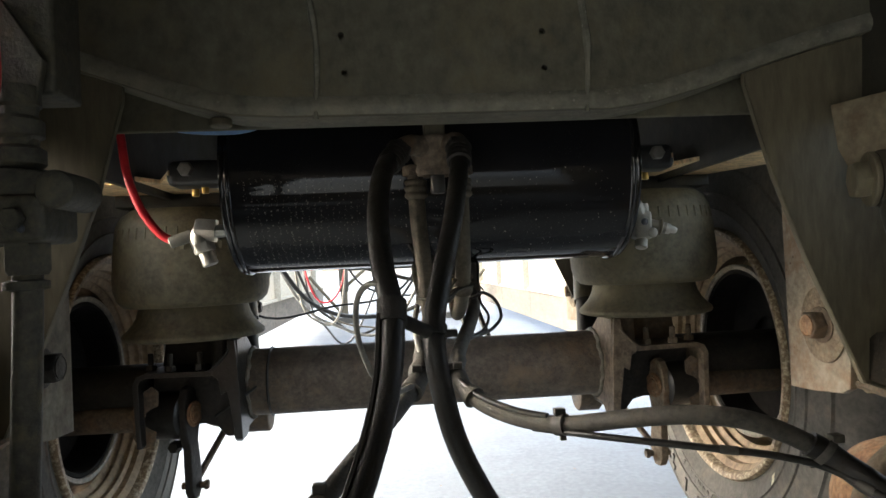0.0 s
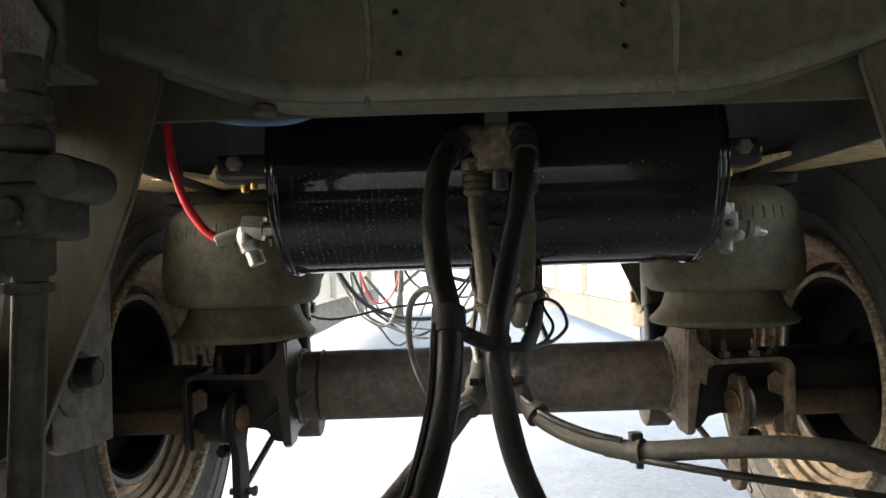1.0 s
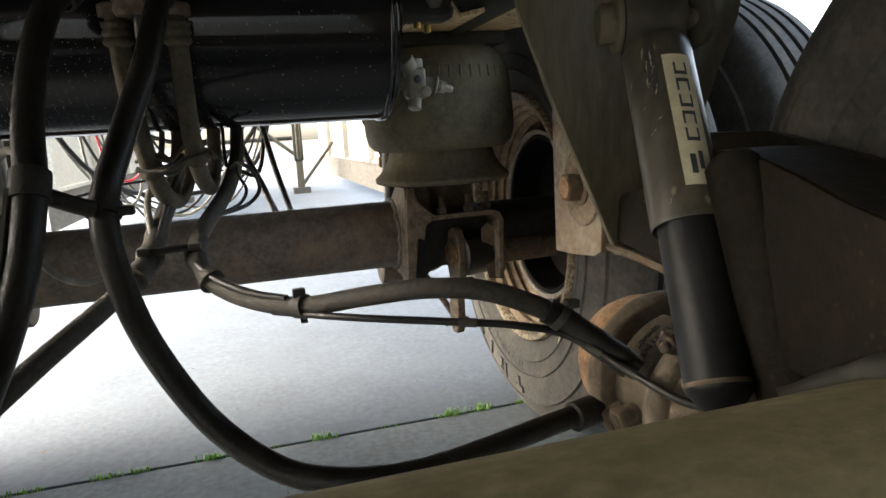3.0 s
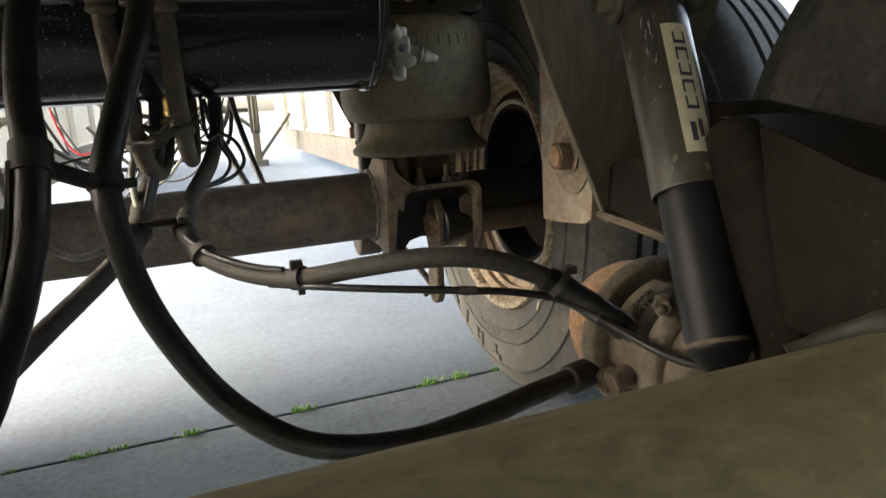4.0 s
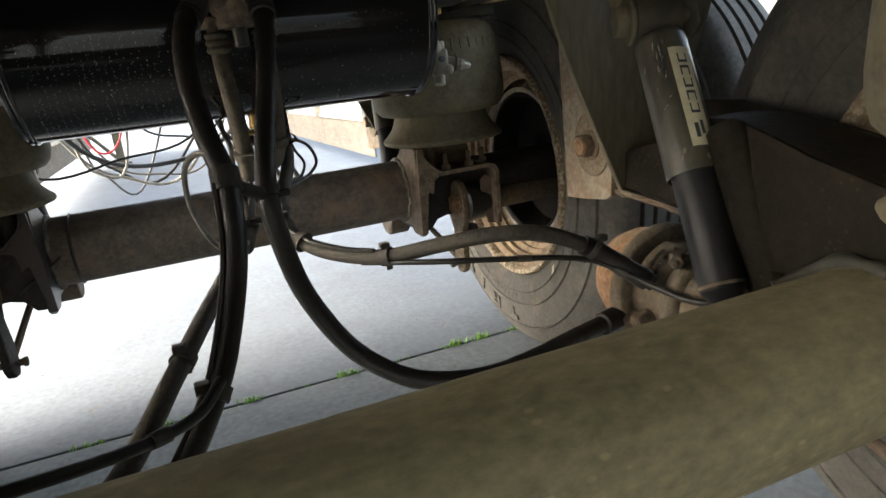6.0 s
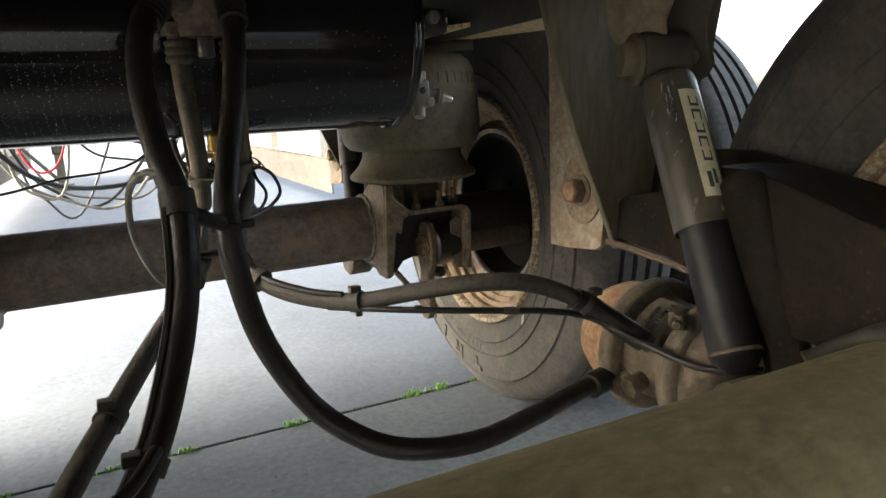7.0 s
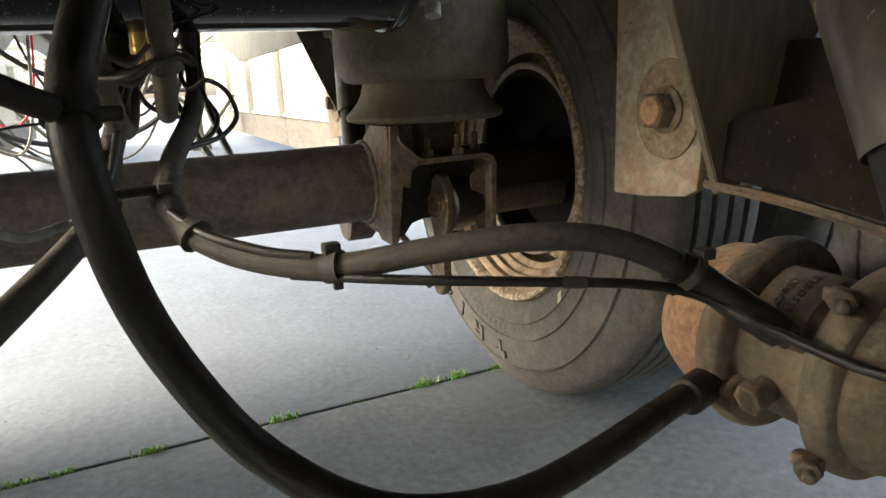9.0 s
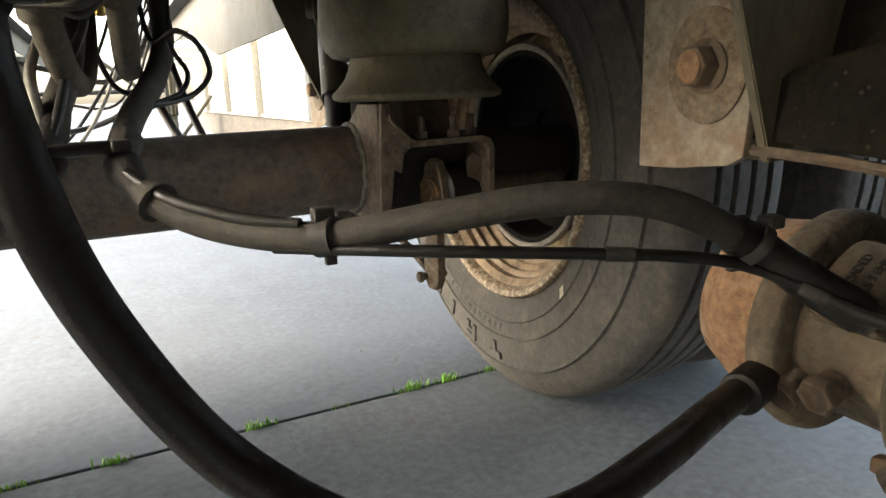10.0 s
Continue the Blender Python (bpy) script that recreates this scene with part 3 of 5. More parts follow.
    part("axle_weld", sweep([(0.405, 0.328, 0.516), (0.428, 0.312, 0.530), (0.433, 0.285, 0.545), (0.432, 0.25, 0.549), (0.431, 0.21, 0.538), (0.431, 0.18, 0.516)], 0.008, 8, 8, 0.6), CHASSIS, a, "thick weld bead on the axle", mir=s, dy=dy)


def shock(s, dy):
    T, B = Vector((0.487, 0.592, 0.786)), Vector((0.430, 0.402, 0.440))
    d = (B - T).normalized()
    ln = (B - T).length
    k = thing("shock_absorber", side((B.x, B.y, B.z), s, dy), "black shock absorber with cream label and scratched paint", "shock absorber", "shock absorbers")
    at = lambda t: T + d * t
    b = lathe([(0, 0.028), (0.018, 0.028), (0.028, 0.030), (0.0308, 0.034), (0.0315, 0.040), (0.0315, 0.213), (0.0310, 0.2145), (0.0285, 0.212), (0.0275, 0.195)], T, d, 40)
    body = part("dust_cover", b, SHOCK, k, "scratched black dust cover tube", mir=s, dy=dy)
    b = lathe([(0.0, 0.19), (0.0265, 0.19), (0.0265, ln - 0.049), (0.025, ln - 0.045), (0.014, ln - 0.030), (0, ln - 0.028)], T, d, 36)
    low_tube = part("lower_tube", b, TUBE_BLACK, k, mir=s, dy=dy)
    part("foot_rust", lathe([(0.0266, ln - 0.0535), (0.0270, ln - 0.0525), (0.0270, ln - 0.0505), (0.0262, ln - 0.0490)], T, d, 36), CHAMBER, low_tube, "rusty foot edge", mir=s, dy=dy)
    ax = Vector((0.93, -0.33, 0.0))
    part("upper_eye", lathe([(0.012, -0.028), (0.029, -0.028), (0.031, -0.022), (0.031, 0.022), (0.029, 0.028), (0.012, 0.028), (0.012, -0.028)], T, ax, 28), CHASSIS, k, "dusty rubber-bushed upper eye", mir=s, dy=dy)
    part("lower_eye", lathe([(0.010, -0.024), (0.026, -0.024), (0.026, 0.024), (0.010, 0.024), (0.010, -0.024)], B, (1, 0, 0), 24), HANGER, k, mir=s, dy=dy)
    b = rod(T - ax * 0.036, T + ax * 0.05, 0.011)
    b = rod(T - ax * 0.036, T - ax * 0.029, 0.030, bm=b)
    b = hexagon(T - ax * 0.034, -ax, 0.021, 0.017, bm=b)
    part("upper_bolt", b, HANGER, k, "dusty hexagon bolt through the upper eye", mir=s, dy=dy)
    part("lower_bolt", rod(B - Vector((0.03, 0, 0)), B + Vector((0.115, 0, 0)), 0.010), RUSTY, k, mir=s, dy=dy)
    # two straps of the upper mount, reaching up to the hanger
    for off in (-0.020, 0.034):
        pts = [(-0.027, -0.010), (-0.018, -0.024), (0.0, -0.031), (0.018, -0.024), (0.028, -0.008), (0.040, 0.020), (0.050, 0.040), (0.056, 0.092), (-0.022, 0.092), (-0.032, 0.088), (-0.035, 0.080), (-0.031, 0.064), (-0.021, 0.042), (-0.022, 0.020)]
        m = Matrix.Translation(T + ax * off) @ Matrix(((-ax.y * -1, 0, ax.x, 0), (ax.x, 0, ax.y, 0), (0, 1, 0, 0), (0, 0, 0, 1)))
        part("mount_strap", plate(pts, 0.007, m, bevel=0.0012), STRAP if off < 0 else CHASSIS, k, "welded mounting strap", mir=s, dy=dy)
    if not s and dy == 0:
        u0 = (Vector((0.20, -0.97, 0.0)) - d * Vector((0.20, -0.97, 0.0)).dot(d)).normalized()
        v0 = d.cross(u0)

        def on_body(t, a, r):
            return T + d * t + (u0 * math.cos(a) + v0 * math.sin(a)) * r

        def patch(t0, t1, a0, a1, r, n=8):
            q = bmesh.new()
            g = [[q.verts.new(on_body(t, a0 + (a1 - a0) * i / n, r)) for i in range(n + 1)] for t in (t0, t1)]
            for i in range(n):
                q.faces.new((g[0][i], g[0][i + 1], g[1][i + 1], g[1][i]))
            return q
        rs = random.Random(9)
        q = bmesh.new()
        left = [(0.043, 1.02), (0.050, 0.96), (0.062, 0.99), (0.070, 0.93), (0.082, 0.97), (0.092, 1.0), (0.099, 1.06)]
        right = [(0.041, 1.20), (0.048, 1.30), (0.060, 1.24), (0.069, 1.36), (0.078, 1.28), (0.088, 1.20), (0.097, 1.14)]
        cols = [[q.verts.new(on_body(t + (u - t) * f / 6, a + (c - a) * f / 6, 0.0317)) for f in range(7)] for (t, a), (u, c) in zip(left, right)]
        for p, r in zip(cols, cols[1:]):
            for i in range(6):
                q.faces.new((p[i], r[i], r[i + 1], p[i + 1]))
        part("scraped_patch", q, BLACK, body, "dark patch where the paint is scraped", smooth=False)
        for t0, a0, tl, al in ((0.052, 1.05, 0.018, 0.02), (0.060, 1.18, 0.014, 0.06), (0.068, 0.98, 0.010, 0.16), (0.073, 1.22, 0.016, 0.05), (0.081, 1.08, 0.006, 0.20), (0.088, 1.0, 0.009, 0.07), (0.047, 1.22, 0.012, 0.10), (0.130, 1.25, 0.004, 0.16), (0.196, 1.16, 0.004, 0.06), (0.105, 1.45, 0.003, 0.05), (0.120, 1.02, 0.002, 0.12)):
            q = bmesh.new()
            n = 7
            up = [q.verts.new(on_body(t0 + tl * i / n - 0.0012 * rs.random(), a0 + al * i / n + 0.03 * rs.random(), 0.0319)) for i in range(n + 1)]
            dn = [q.verts.new(on_body(t0 + tl * i / n + 0.0018 * rs.random(), a0 + al * i / n + 0.025 + 0.05 * rs.random(), 0.0319)) for i in range(n + 1)]
            for i in range(n):
                q.faces.new((up[i], up[i + 1], dn[i + 1], dn[i]))
            part("scratch", q, WIRE_GREY, body, "scraped bare patch", smooth=False)
        lab = part("label", patch(0.060, 0.188, -0.06, 0.80, 0.0319), LABEL, k, "cream paper label with dark marks")
        for i in range(5):
            t0 = 0.069 + i * 0.0165
            q = patch(t0, t0 + 0.0125, 0.16, 0.22, 0.0322, 2)
            q = join(q, patch(t0, t0 + 0.0125, 0.48, 0.54, 0.0322, 2))
            q = join(q, patch(t0 + (0.0 if i % 2 else 0.009), t0 + (0.0035 if i % 2 else 0.0125), 0.16, 0.54, 0.0322, 6))
            part("mark", q, INK_HOLE, lab, smooth=False)
        for a0, a1, t0, t1 in ((0.18, 0.32, 0.157, 0.174), (0.40, 0.56, 0.160, 0.178)):
            q = patch(t0, t1, a0, a1, 0.0322, 5)
            part("emblem", q, INK_HOLE, lab, "dark crescent emblem", smooth=False)


def axle_beam(cy, cz, r, material, label):
    a = thing("axle_beam", (C, cy, cz - r), label, "axle", "axles")
    half = 0.50 if cy > 1 else 1.0
    b = lathe([(0, -half), (r - 0.007, -half), (r, -half + 0.02)] + [(r, (-half + 0.02) * (1 - 0.1 * k)) for k in range(1, 20)] + [(r, half - 0.02), (r - 0.007, half), (0, half)], (C, cy, cz), (1, 0, 0), 72)
    part("tube", b, material, a)
    for s in (False, True) if cy > 1 else ():
        part("spindle", rod((0.505, cy, cz), (1.0, cy, cz), 0.052, 36), DARK, a, "dark axle end inside the drum", mir=s)
        b = lathe([(r - 0.001, 0.0), (r + 0.004, 0.0005), (r + 0.0065, 0.003), (r + 0.007, 0.006), (r + 0.005, 0.010), (r - 0.001, 0.011)], (0.380, cy, cz), (1, 0, 0), 96)
        for v in b.verts:
            v.co += Vector((noise.noise(v.co * 60), noise.noise(v.co * 70 + Vector((3, 0, 0))), 0)) * 0.005
        part("weld_ring", b, PLATE_SHADE_WELD, a, "rough weld ring", mir=s)


def axle_bracket(s, dy):
    k = thing("axle_seat_bracket", side((0.49, 1.36, 0.385), s, dy), "greasy black bent steel bracket round the axle, also darkened for shade" if s else "rust-brown bent steel bracket round the axle under an air spring", "bracket", "axle brackets")
    # mirrored side: grease, its darkness also standing in for the shade there
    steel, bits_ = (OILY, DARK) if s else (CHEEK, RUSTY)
    out = [(1.280, 0.588), (1.280, 0.50), (1.278, 0.394), (1.295, 0.384), (1.345, 0.384), (1.365, 0.40), (1.45, 0.40), (1.47, 0.48), (1.44, 0.545), (1.365, 0.588)]
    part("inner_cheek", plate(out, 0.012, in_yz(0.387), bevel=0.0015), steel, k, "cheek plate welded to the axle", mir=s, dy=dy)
    face = [(0.380, 0.394), (0.393, 0.394), (0.400, 0.44), (0.407, 0.489), (0.419, 0.482), (0.424, 0.512), (0.435, 0.520), (0.435, 0.534), (0.406, 0.562), (0.404, 0.588), (0.390, 0.588), (0.384, 0.50)]
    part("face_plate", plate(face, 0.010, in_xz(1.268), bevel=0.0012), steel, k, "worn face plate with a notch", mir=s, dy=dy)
    part("lip", sweep([(0.404, 1.268, 0.572), (0.407, 1.266, 0.560), (0.434, 1.266, 0.534), (0.442, 1.268, 0.531)], 0.0028, 8, 5), steel, k, mir=s, dy=dy)
    # bent plate: top and outer leg with a rounded corner
    prof = [(0.416, 0.520), (0.562, 0.522), (0.572, 0.518), (0.577, 0.508), (0.574, 0.386), (0.583, 0.386), (0.588, 0.510), (0.580, 0.526), (0.566, 0.5315), (0.416, 0.530)]
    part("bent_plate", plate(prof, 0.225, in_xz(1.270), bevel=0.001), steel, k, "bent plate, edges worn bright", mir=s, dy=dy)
    for x, y in ((0.462, 1.285), (0.519, 1.285), (0.565, 1.31), (0.44, 1.41), (0.56, 1.41)):
        b = rod((x, y, 0.532), (x, y, 0.566), 0.0055)
        b = hexagon((x, y, 0.532), (0, 0, 1), 0.011, 0.011, bm=b)
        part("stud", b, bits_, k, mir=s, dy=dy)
    b = lathe([(0.009, 0), (0.023, 0), (0.021, 0.006), (0.020, 0.052), (0.022, 0.0605), (0.009, 0.0605), (0.009, 0)], (0.427, 1.315, 0.5315), (0, 0, 1), 24)
    part("spacer", b, bits_, k, mir=s, dy=dy)
    b = plate([(0.452, 0.5315), (0.56, 0.5315), (0.55, 0.594), (0.458, 0.594)], 0.05, in_xz(1.36), bevel=0.004)
    part("pedestal", b, bits_, k, mir=s, dy=dy)
    b = lathe([(0, 0), (0.046, 0), (0.05, 0.004), (0.05, 0.05), (0.044, 0.056), (0, 0.056)], (0.37, 1.52, 0.40), (1, 0, 0), 28)
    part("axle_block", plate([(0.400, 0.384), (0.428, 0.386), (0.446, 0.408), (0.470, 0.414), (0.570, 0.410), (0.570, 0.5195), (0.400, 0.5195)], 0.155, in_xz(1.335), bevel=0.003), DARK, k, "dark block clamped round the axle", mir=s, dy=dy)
    part("round_cap", b, AXLE, k, mir=s, dy=dy)


def slack_adjuster(s, dy):
    k = thing("slack_adjuster", side((0.5, 1.33, 0.27), s, dy), "rusty brake slack adjuster lever below the axle", "brake lever", "slack adjusters")
    body = [(1.292, 0.476), (1.300, 0.492), (1.316, 0.497), (1.330, 0.488), (1.334, 0.468), (1.346, 0.452), (1.348, 0.428), (1.338, 0.404), (1.334, 0.385), (1.342, 0.33), (1.342, 0.286), (1.332, 0.268), (1.314, 0.268), (1.305, 0.285), (1.303, 0.37), (1.291, 0.402), (1.285, 0.43), (1.287, 0.456)]
    m = Matrix.Translation((0.488, 1.316, 0.438)) @ Matrix.Rotation(radians(14), 4, "Z") @ Matrix.Translation((0, -1.316, -0.438))
    # mirrored lever in dark steel: oil plus the shade on that side
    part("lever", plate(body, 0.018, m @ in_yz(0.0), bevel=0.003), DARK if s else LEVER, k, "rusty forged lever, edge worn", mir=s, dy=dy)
    part("housing", lathe([(0, 0.0), (0.040, 0.0), (0.048, 0.006), (0.048, 0.070), (0.040, 0.078), (0, 0.078)], m @ Vector((0.012, 1.322, 0.437)), (0.97, 0.242, 0), 28), OILY, k, "oily black housing", mir=s, dy=dy)
    n = Vector((-0.97, -0.242, 0))
    o = m @ Vector((0.0, 1.316, 0.440))
    part("face_ring", lathe([(0.013, 0.0), (0.024, 0.0), (0.026, 0.003), (0.0245, 0.0055), (0.0215, 0.0055), (0.0205, 0.0042), (0.0185, 0.0042), (0.0175, 0.0070), (0.014, 0.0070), (0.013, 0.004)], o, n, 32), RUST_CAP, k, "orange rusty ring", mir=s, dy=dy)
    part("cam_end", rod(o - n * 0.004, o + n * 0.009, 0.0135), RUST_CAP, k, mir=s, dy=dy)
    part("camshaft", rod((0.52, 1.375, 0.424), (0.80, 1.39, 0.424), 0.028), RUSTY, k, "brown camshaft tube running into the drum", mir=s, dy=dy)
    part("guard_plate", plate([(0.548, 0.490), (0.561, 0.502), (0.576, 0.492), (0.600, 0.456), (0.598, 0.40), (0.586, 0.38), (0.560, 0.384), (0.550, 0.43)], 0.006, in_xz(1.296), bevel=0.0012), RUSTY, k, "curved guard plate, edge worn", mir=s, dy=dy)
    part("guard_rivet", rod((0.580, 1.297, 0.447), (0.580, 1.292, 0.447), 0.0075), CHEEK, k, mir=s, dy=dy)
    tip = m @ Vector((0.015, 1.335, 0.290))
    b = rod(tip - Vector((0.024, 0, 0)), tip + Vector((0.024, 0, 0)), 0.007)
    b = hexagon(tip - Vector((0.022, 0, 0)), (-1, 0, 0), 0.010, 0.008, bm=b)
    part("clevis_pin", b, RUSTY, k, mir=s, dy=dy)
    part("push_rod", sweep([tip, tip + Vector((-0.03, 0.16, 0.08)), tip + Vector((-0.05, 0.30, 0.13))], 0.007, 10, 4), RUSTY, k, mir=s, dy=dy)
    hb = m @ Vector((0.036, 1.318, 0.375))
    part("adjust_bolt", hexagon(hb, (0.3, -1, 0), 0.012, 0.02), DARK, k, mir=s, dy=dy)


def air_spring(s, dy):
    c = (0.485 if dy == 0 else 0.525, 1.345, 0.0)
    k = thing("air_spring", side((c[0], c[1], 0.57), s, dy), "grey-black rubber air spring bellows on a flared piston", "air spring", "air springs")
    prof = [(0, 0.853), (0.10, 0.853), (0.118, 0.850), (0.134, 0.838), (0.143, 0.82), (0.148, 0.79), (0.151, 0.75), (0.153, 0.715), (0.152, 0.692), (0.146, 0.672), (0.135, 0.661), (0.123, 0.658), (0.113, 0.662), (0.108, 0.68), (0, 0.68)]
    bel = part("bellows", lathe(prof, c, (0, 0, 1), 64), BAG, k, mir=s, dy=dy)
    prof = [(0, 0.70), (0.098, 0.70), (0.108, 0.680), (0.106, 0.668), (0.107, 0.655), (0.111, 0.640), (0.118, 0.626), (0.129, 0.613), (0.138, 0.605), (0.1395, 0.600), (0.137, 0.595), (0.128, 0.592), (0.06, 0.594), (0.055, 0.598), (0, 0.598)]
    part("piston", lathe(prof, c, (0, 0, 1), 64), BAG, k, "flared plastic piston", mir=s, dy=dy)
    for j in range(16):
        a = radians(200 + j * 8)
        x, y = c[0] + 0.1445 * math.cos(a), c[1] + 0.1445 * math.sin(a)
        part("rib", sweep([(x, y, 0.812), (x + 0.003 * math.cos(a), y + 0.003 * math.sin(a), 0.79)], 0.0022, 6, 1), BAG, bel, mir=s, dy=dy)
    b = None
    for j in range(7):
        a = radians(228 + j * 6.5)
        x, y = c[0] + 0.149 * math.cos(a), c[1] + 0.149 * math.sin(a)
        b = box(x - 0.004, x + 0.004, y - 0.002, y + 0.002, 0.768 if j % 2 else 0.765, 0.782, 0.0005, bm=b)
    part("moulded_mark", b, BAG, bel, "raised moulded mark", mir=s, dy=dy)
    part("top_bracket", box(c[0] - 0.095, c[0] + 0.12, 1.26, 1.46, 0.855, 0.879, 0.003), CHASSIS, k, mir=s, dy=dy)
    part("top_plate", lathe([(0, 0.854), (0.115, 0.854), (0.115, 0.850), (0.10, 0.848)], c, (0, 0, 1), 48), CHASSIS, k, mir=s, dy=dy)


def brake_chamber(s, dy):
    o = Vector((0.530, 0.640 + 1.198, 0.410))
    ax = Vector((0.03, -1.0, -0.03)).normalized()
    k = thing("brake_chamber", side((o.x, o.y, 0.33), s, dy), "rusty cast brake chamber with clamp bands and hose fittings", "brake chamber", "brake chambers")
    part("rear_half", lathe([(0, -0.090), (0.045, -0.088), (0.064, -0.078), (0.075, -0.055), (0.0795, -0.02), (0.081, -0.008), (0.086, -0.004), (0.086, 0.0)], o, ax, 56), RUST_CAP, k, "orange rusty half", mir=s, dy=dy)
    part("clamp_band", lathe([(0.080, -0.014), (0.0865, -0.013), (0.0915, -0.008), (0.0935, 0.0), (0.0915, 0.009), (0.086, 0.014), (0.070, 0.016)], o, ax, 56), CHAMBER, k, mir=s, dy=dy)
    part("middle_body", lathe([(0.078, 0.010), (0.0695, 0.017), (0.068, 0.026), (0.068, 0.076), (0.0695, 0.086), (0.078, 0.093)], o, ax, 56), CHAMBER, k, "brown cast middle body with raised words", mir=s, dy=dy)
    part("second_band", lathe([(0.068, 0.086), (0.0845, 0.088), (0.0895, 0.093), (0.0915, 0.101), (0.0895, 0.110), (0.0845, 0.115), (0.074, 0.117)], o, ax, 56), CHAMBER, k, mir=s, dy=dy)
    boss = bmesh.new()
    rings_ = []
    for along, rr in ((0.022, 0.066), (0.026, 0.0760), (0.030, 0.0775), (0.070, 0.0775), (0.075, 0.0760), (0.079, 0.066)):
        ring = []
        for i in range(15):
            g = radians(98 + 64 * i / 14)
            r1 = 0.067 if i in (0, 14) else rr
            ring.append(boss.verts.new(o + ax * along + Vector((math.cos(g), 0, math.sin(g))) * r1))
        rings_.append(ring)
    for p, q in zip(rings_, rings_[1:]):
        for i in range(14):
            boss.faces.new((p[i], p[i + 1], q[i + 1], q[i]))
    part("cast_boss", boss, CHAMBER, k, "flat cast boss with raised words", mir=s, dy=dy)
    part("spring_cap", lathe([(0.079, 0.110), (0.077, 0.125), (0.072, 0.140), (0.060, 0.150), (0.04, 0.154), (0, 0.155)], o, ax, 48), CHAMBER, k, "brown spring housing", mir=s, dy=dy)

    def round_at(ang, along, r):
        a = radians(ang)
        rad = Vector((math.cos(a), 0, math.sin(a)))
        return o + ax * along + rad * r, rad, Vector((math.sin(a), 0, -math.cos(a)))
    for ang, along in ((128, 0.101), (215, 0.101)):
        q, rad, tan = round_at(ang, along, 0.098)
        b = box(q.x - 0.006, q.x + 0.006, q.y - 0.012, q.y + 0.012, q.z - 0.006, q.z + 0.006, 0.0025)
        lug = part("band_lug", b, CHAMBER, k, mir=s, dy=dy)
        t2 = (Vector((-0.75, -0.62, -0.1))).normalized()
        b = rod(q - t2 * 0.010, q + t2 * 0.024, 0.005)
        b = hexagon(q + t2 * 0.006, t2, 0.0105, 0.010, bm=b)
        part("lug_bolt", b, RUSTY, lug, mir=s, dy=dy)
    for ang, along in ((196, 0.05), (205, 0.02)):
        q, rad, tan = round_at(ang, along, 0.068)
        b = rod(q, q + rad * 0.026, 0.012)
        b = hexagon(q + rad * 0.014, rad, 0.015, 0.012, bm=b)
        part("port_fitting", b, RUSTY, k, "rusty hose port fitting", mir=s, dy=dy)
    if not s and dy < -1:
        for word, along, size in (("LOADED", 0.045, 0.0095), ("DISASSEMBLE", 0.058, 0.0095)):
            for i, ch in enumerate(word):
                q, rad, tan = round_at(152 - (i + (3.0 if word == "LOADED" else 0.0)) * 4.3, along, 0.0777)
                b = letters(ch, size, 0.0009)
                m = Matrix(((tan.x, 0, rad.x, q.x), (tan.y, 1, rad.y, q.y), (tan.z, 0, rad.z, q.z), (0, 0, 0, 1)))
                bmesh.ops.transform(b, matrix=m, verts=b.verts)
                part("raised_letter", b, TYRE_MARK, k, mir=s, dy=dy, smooth=False)


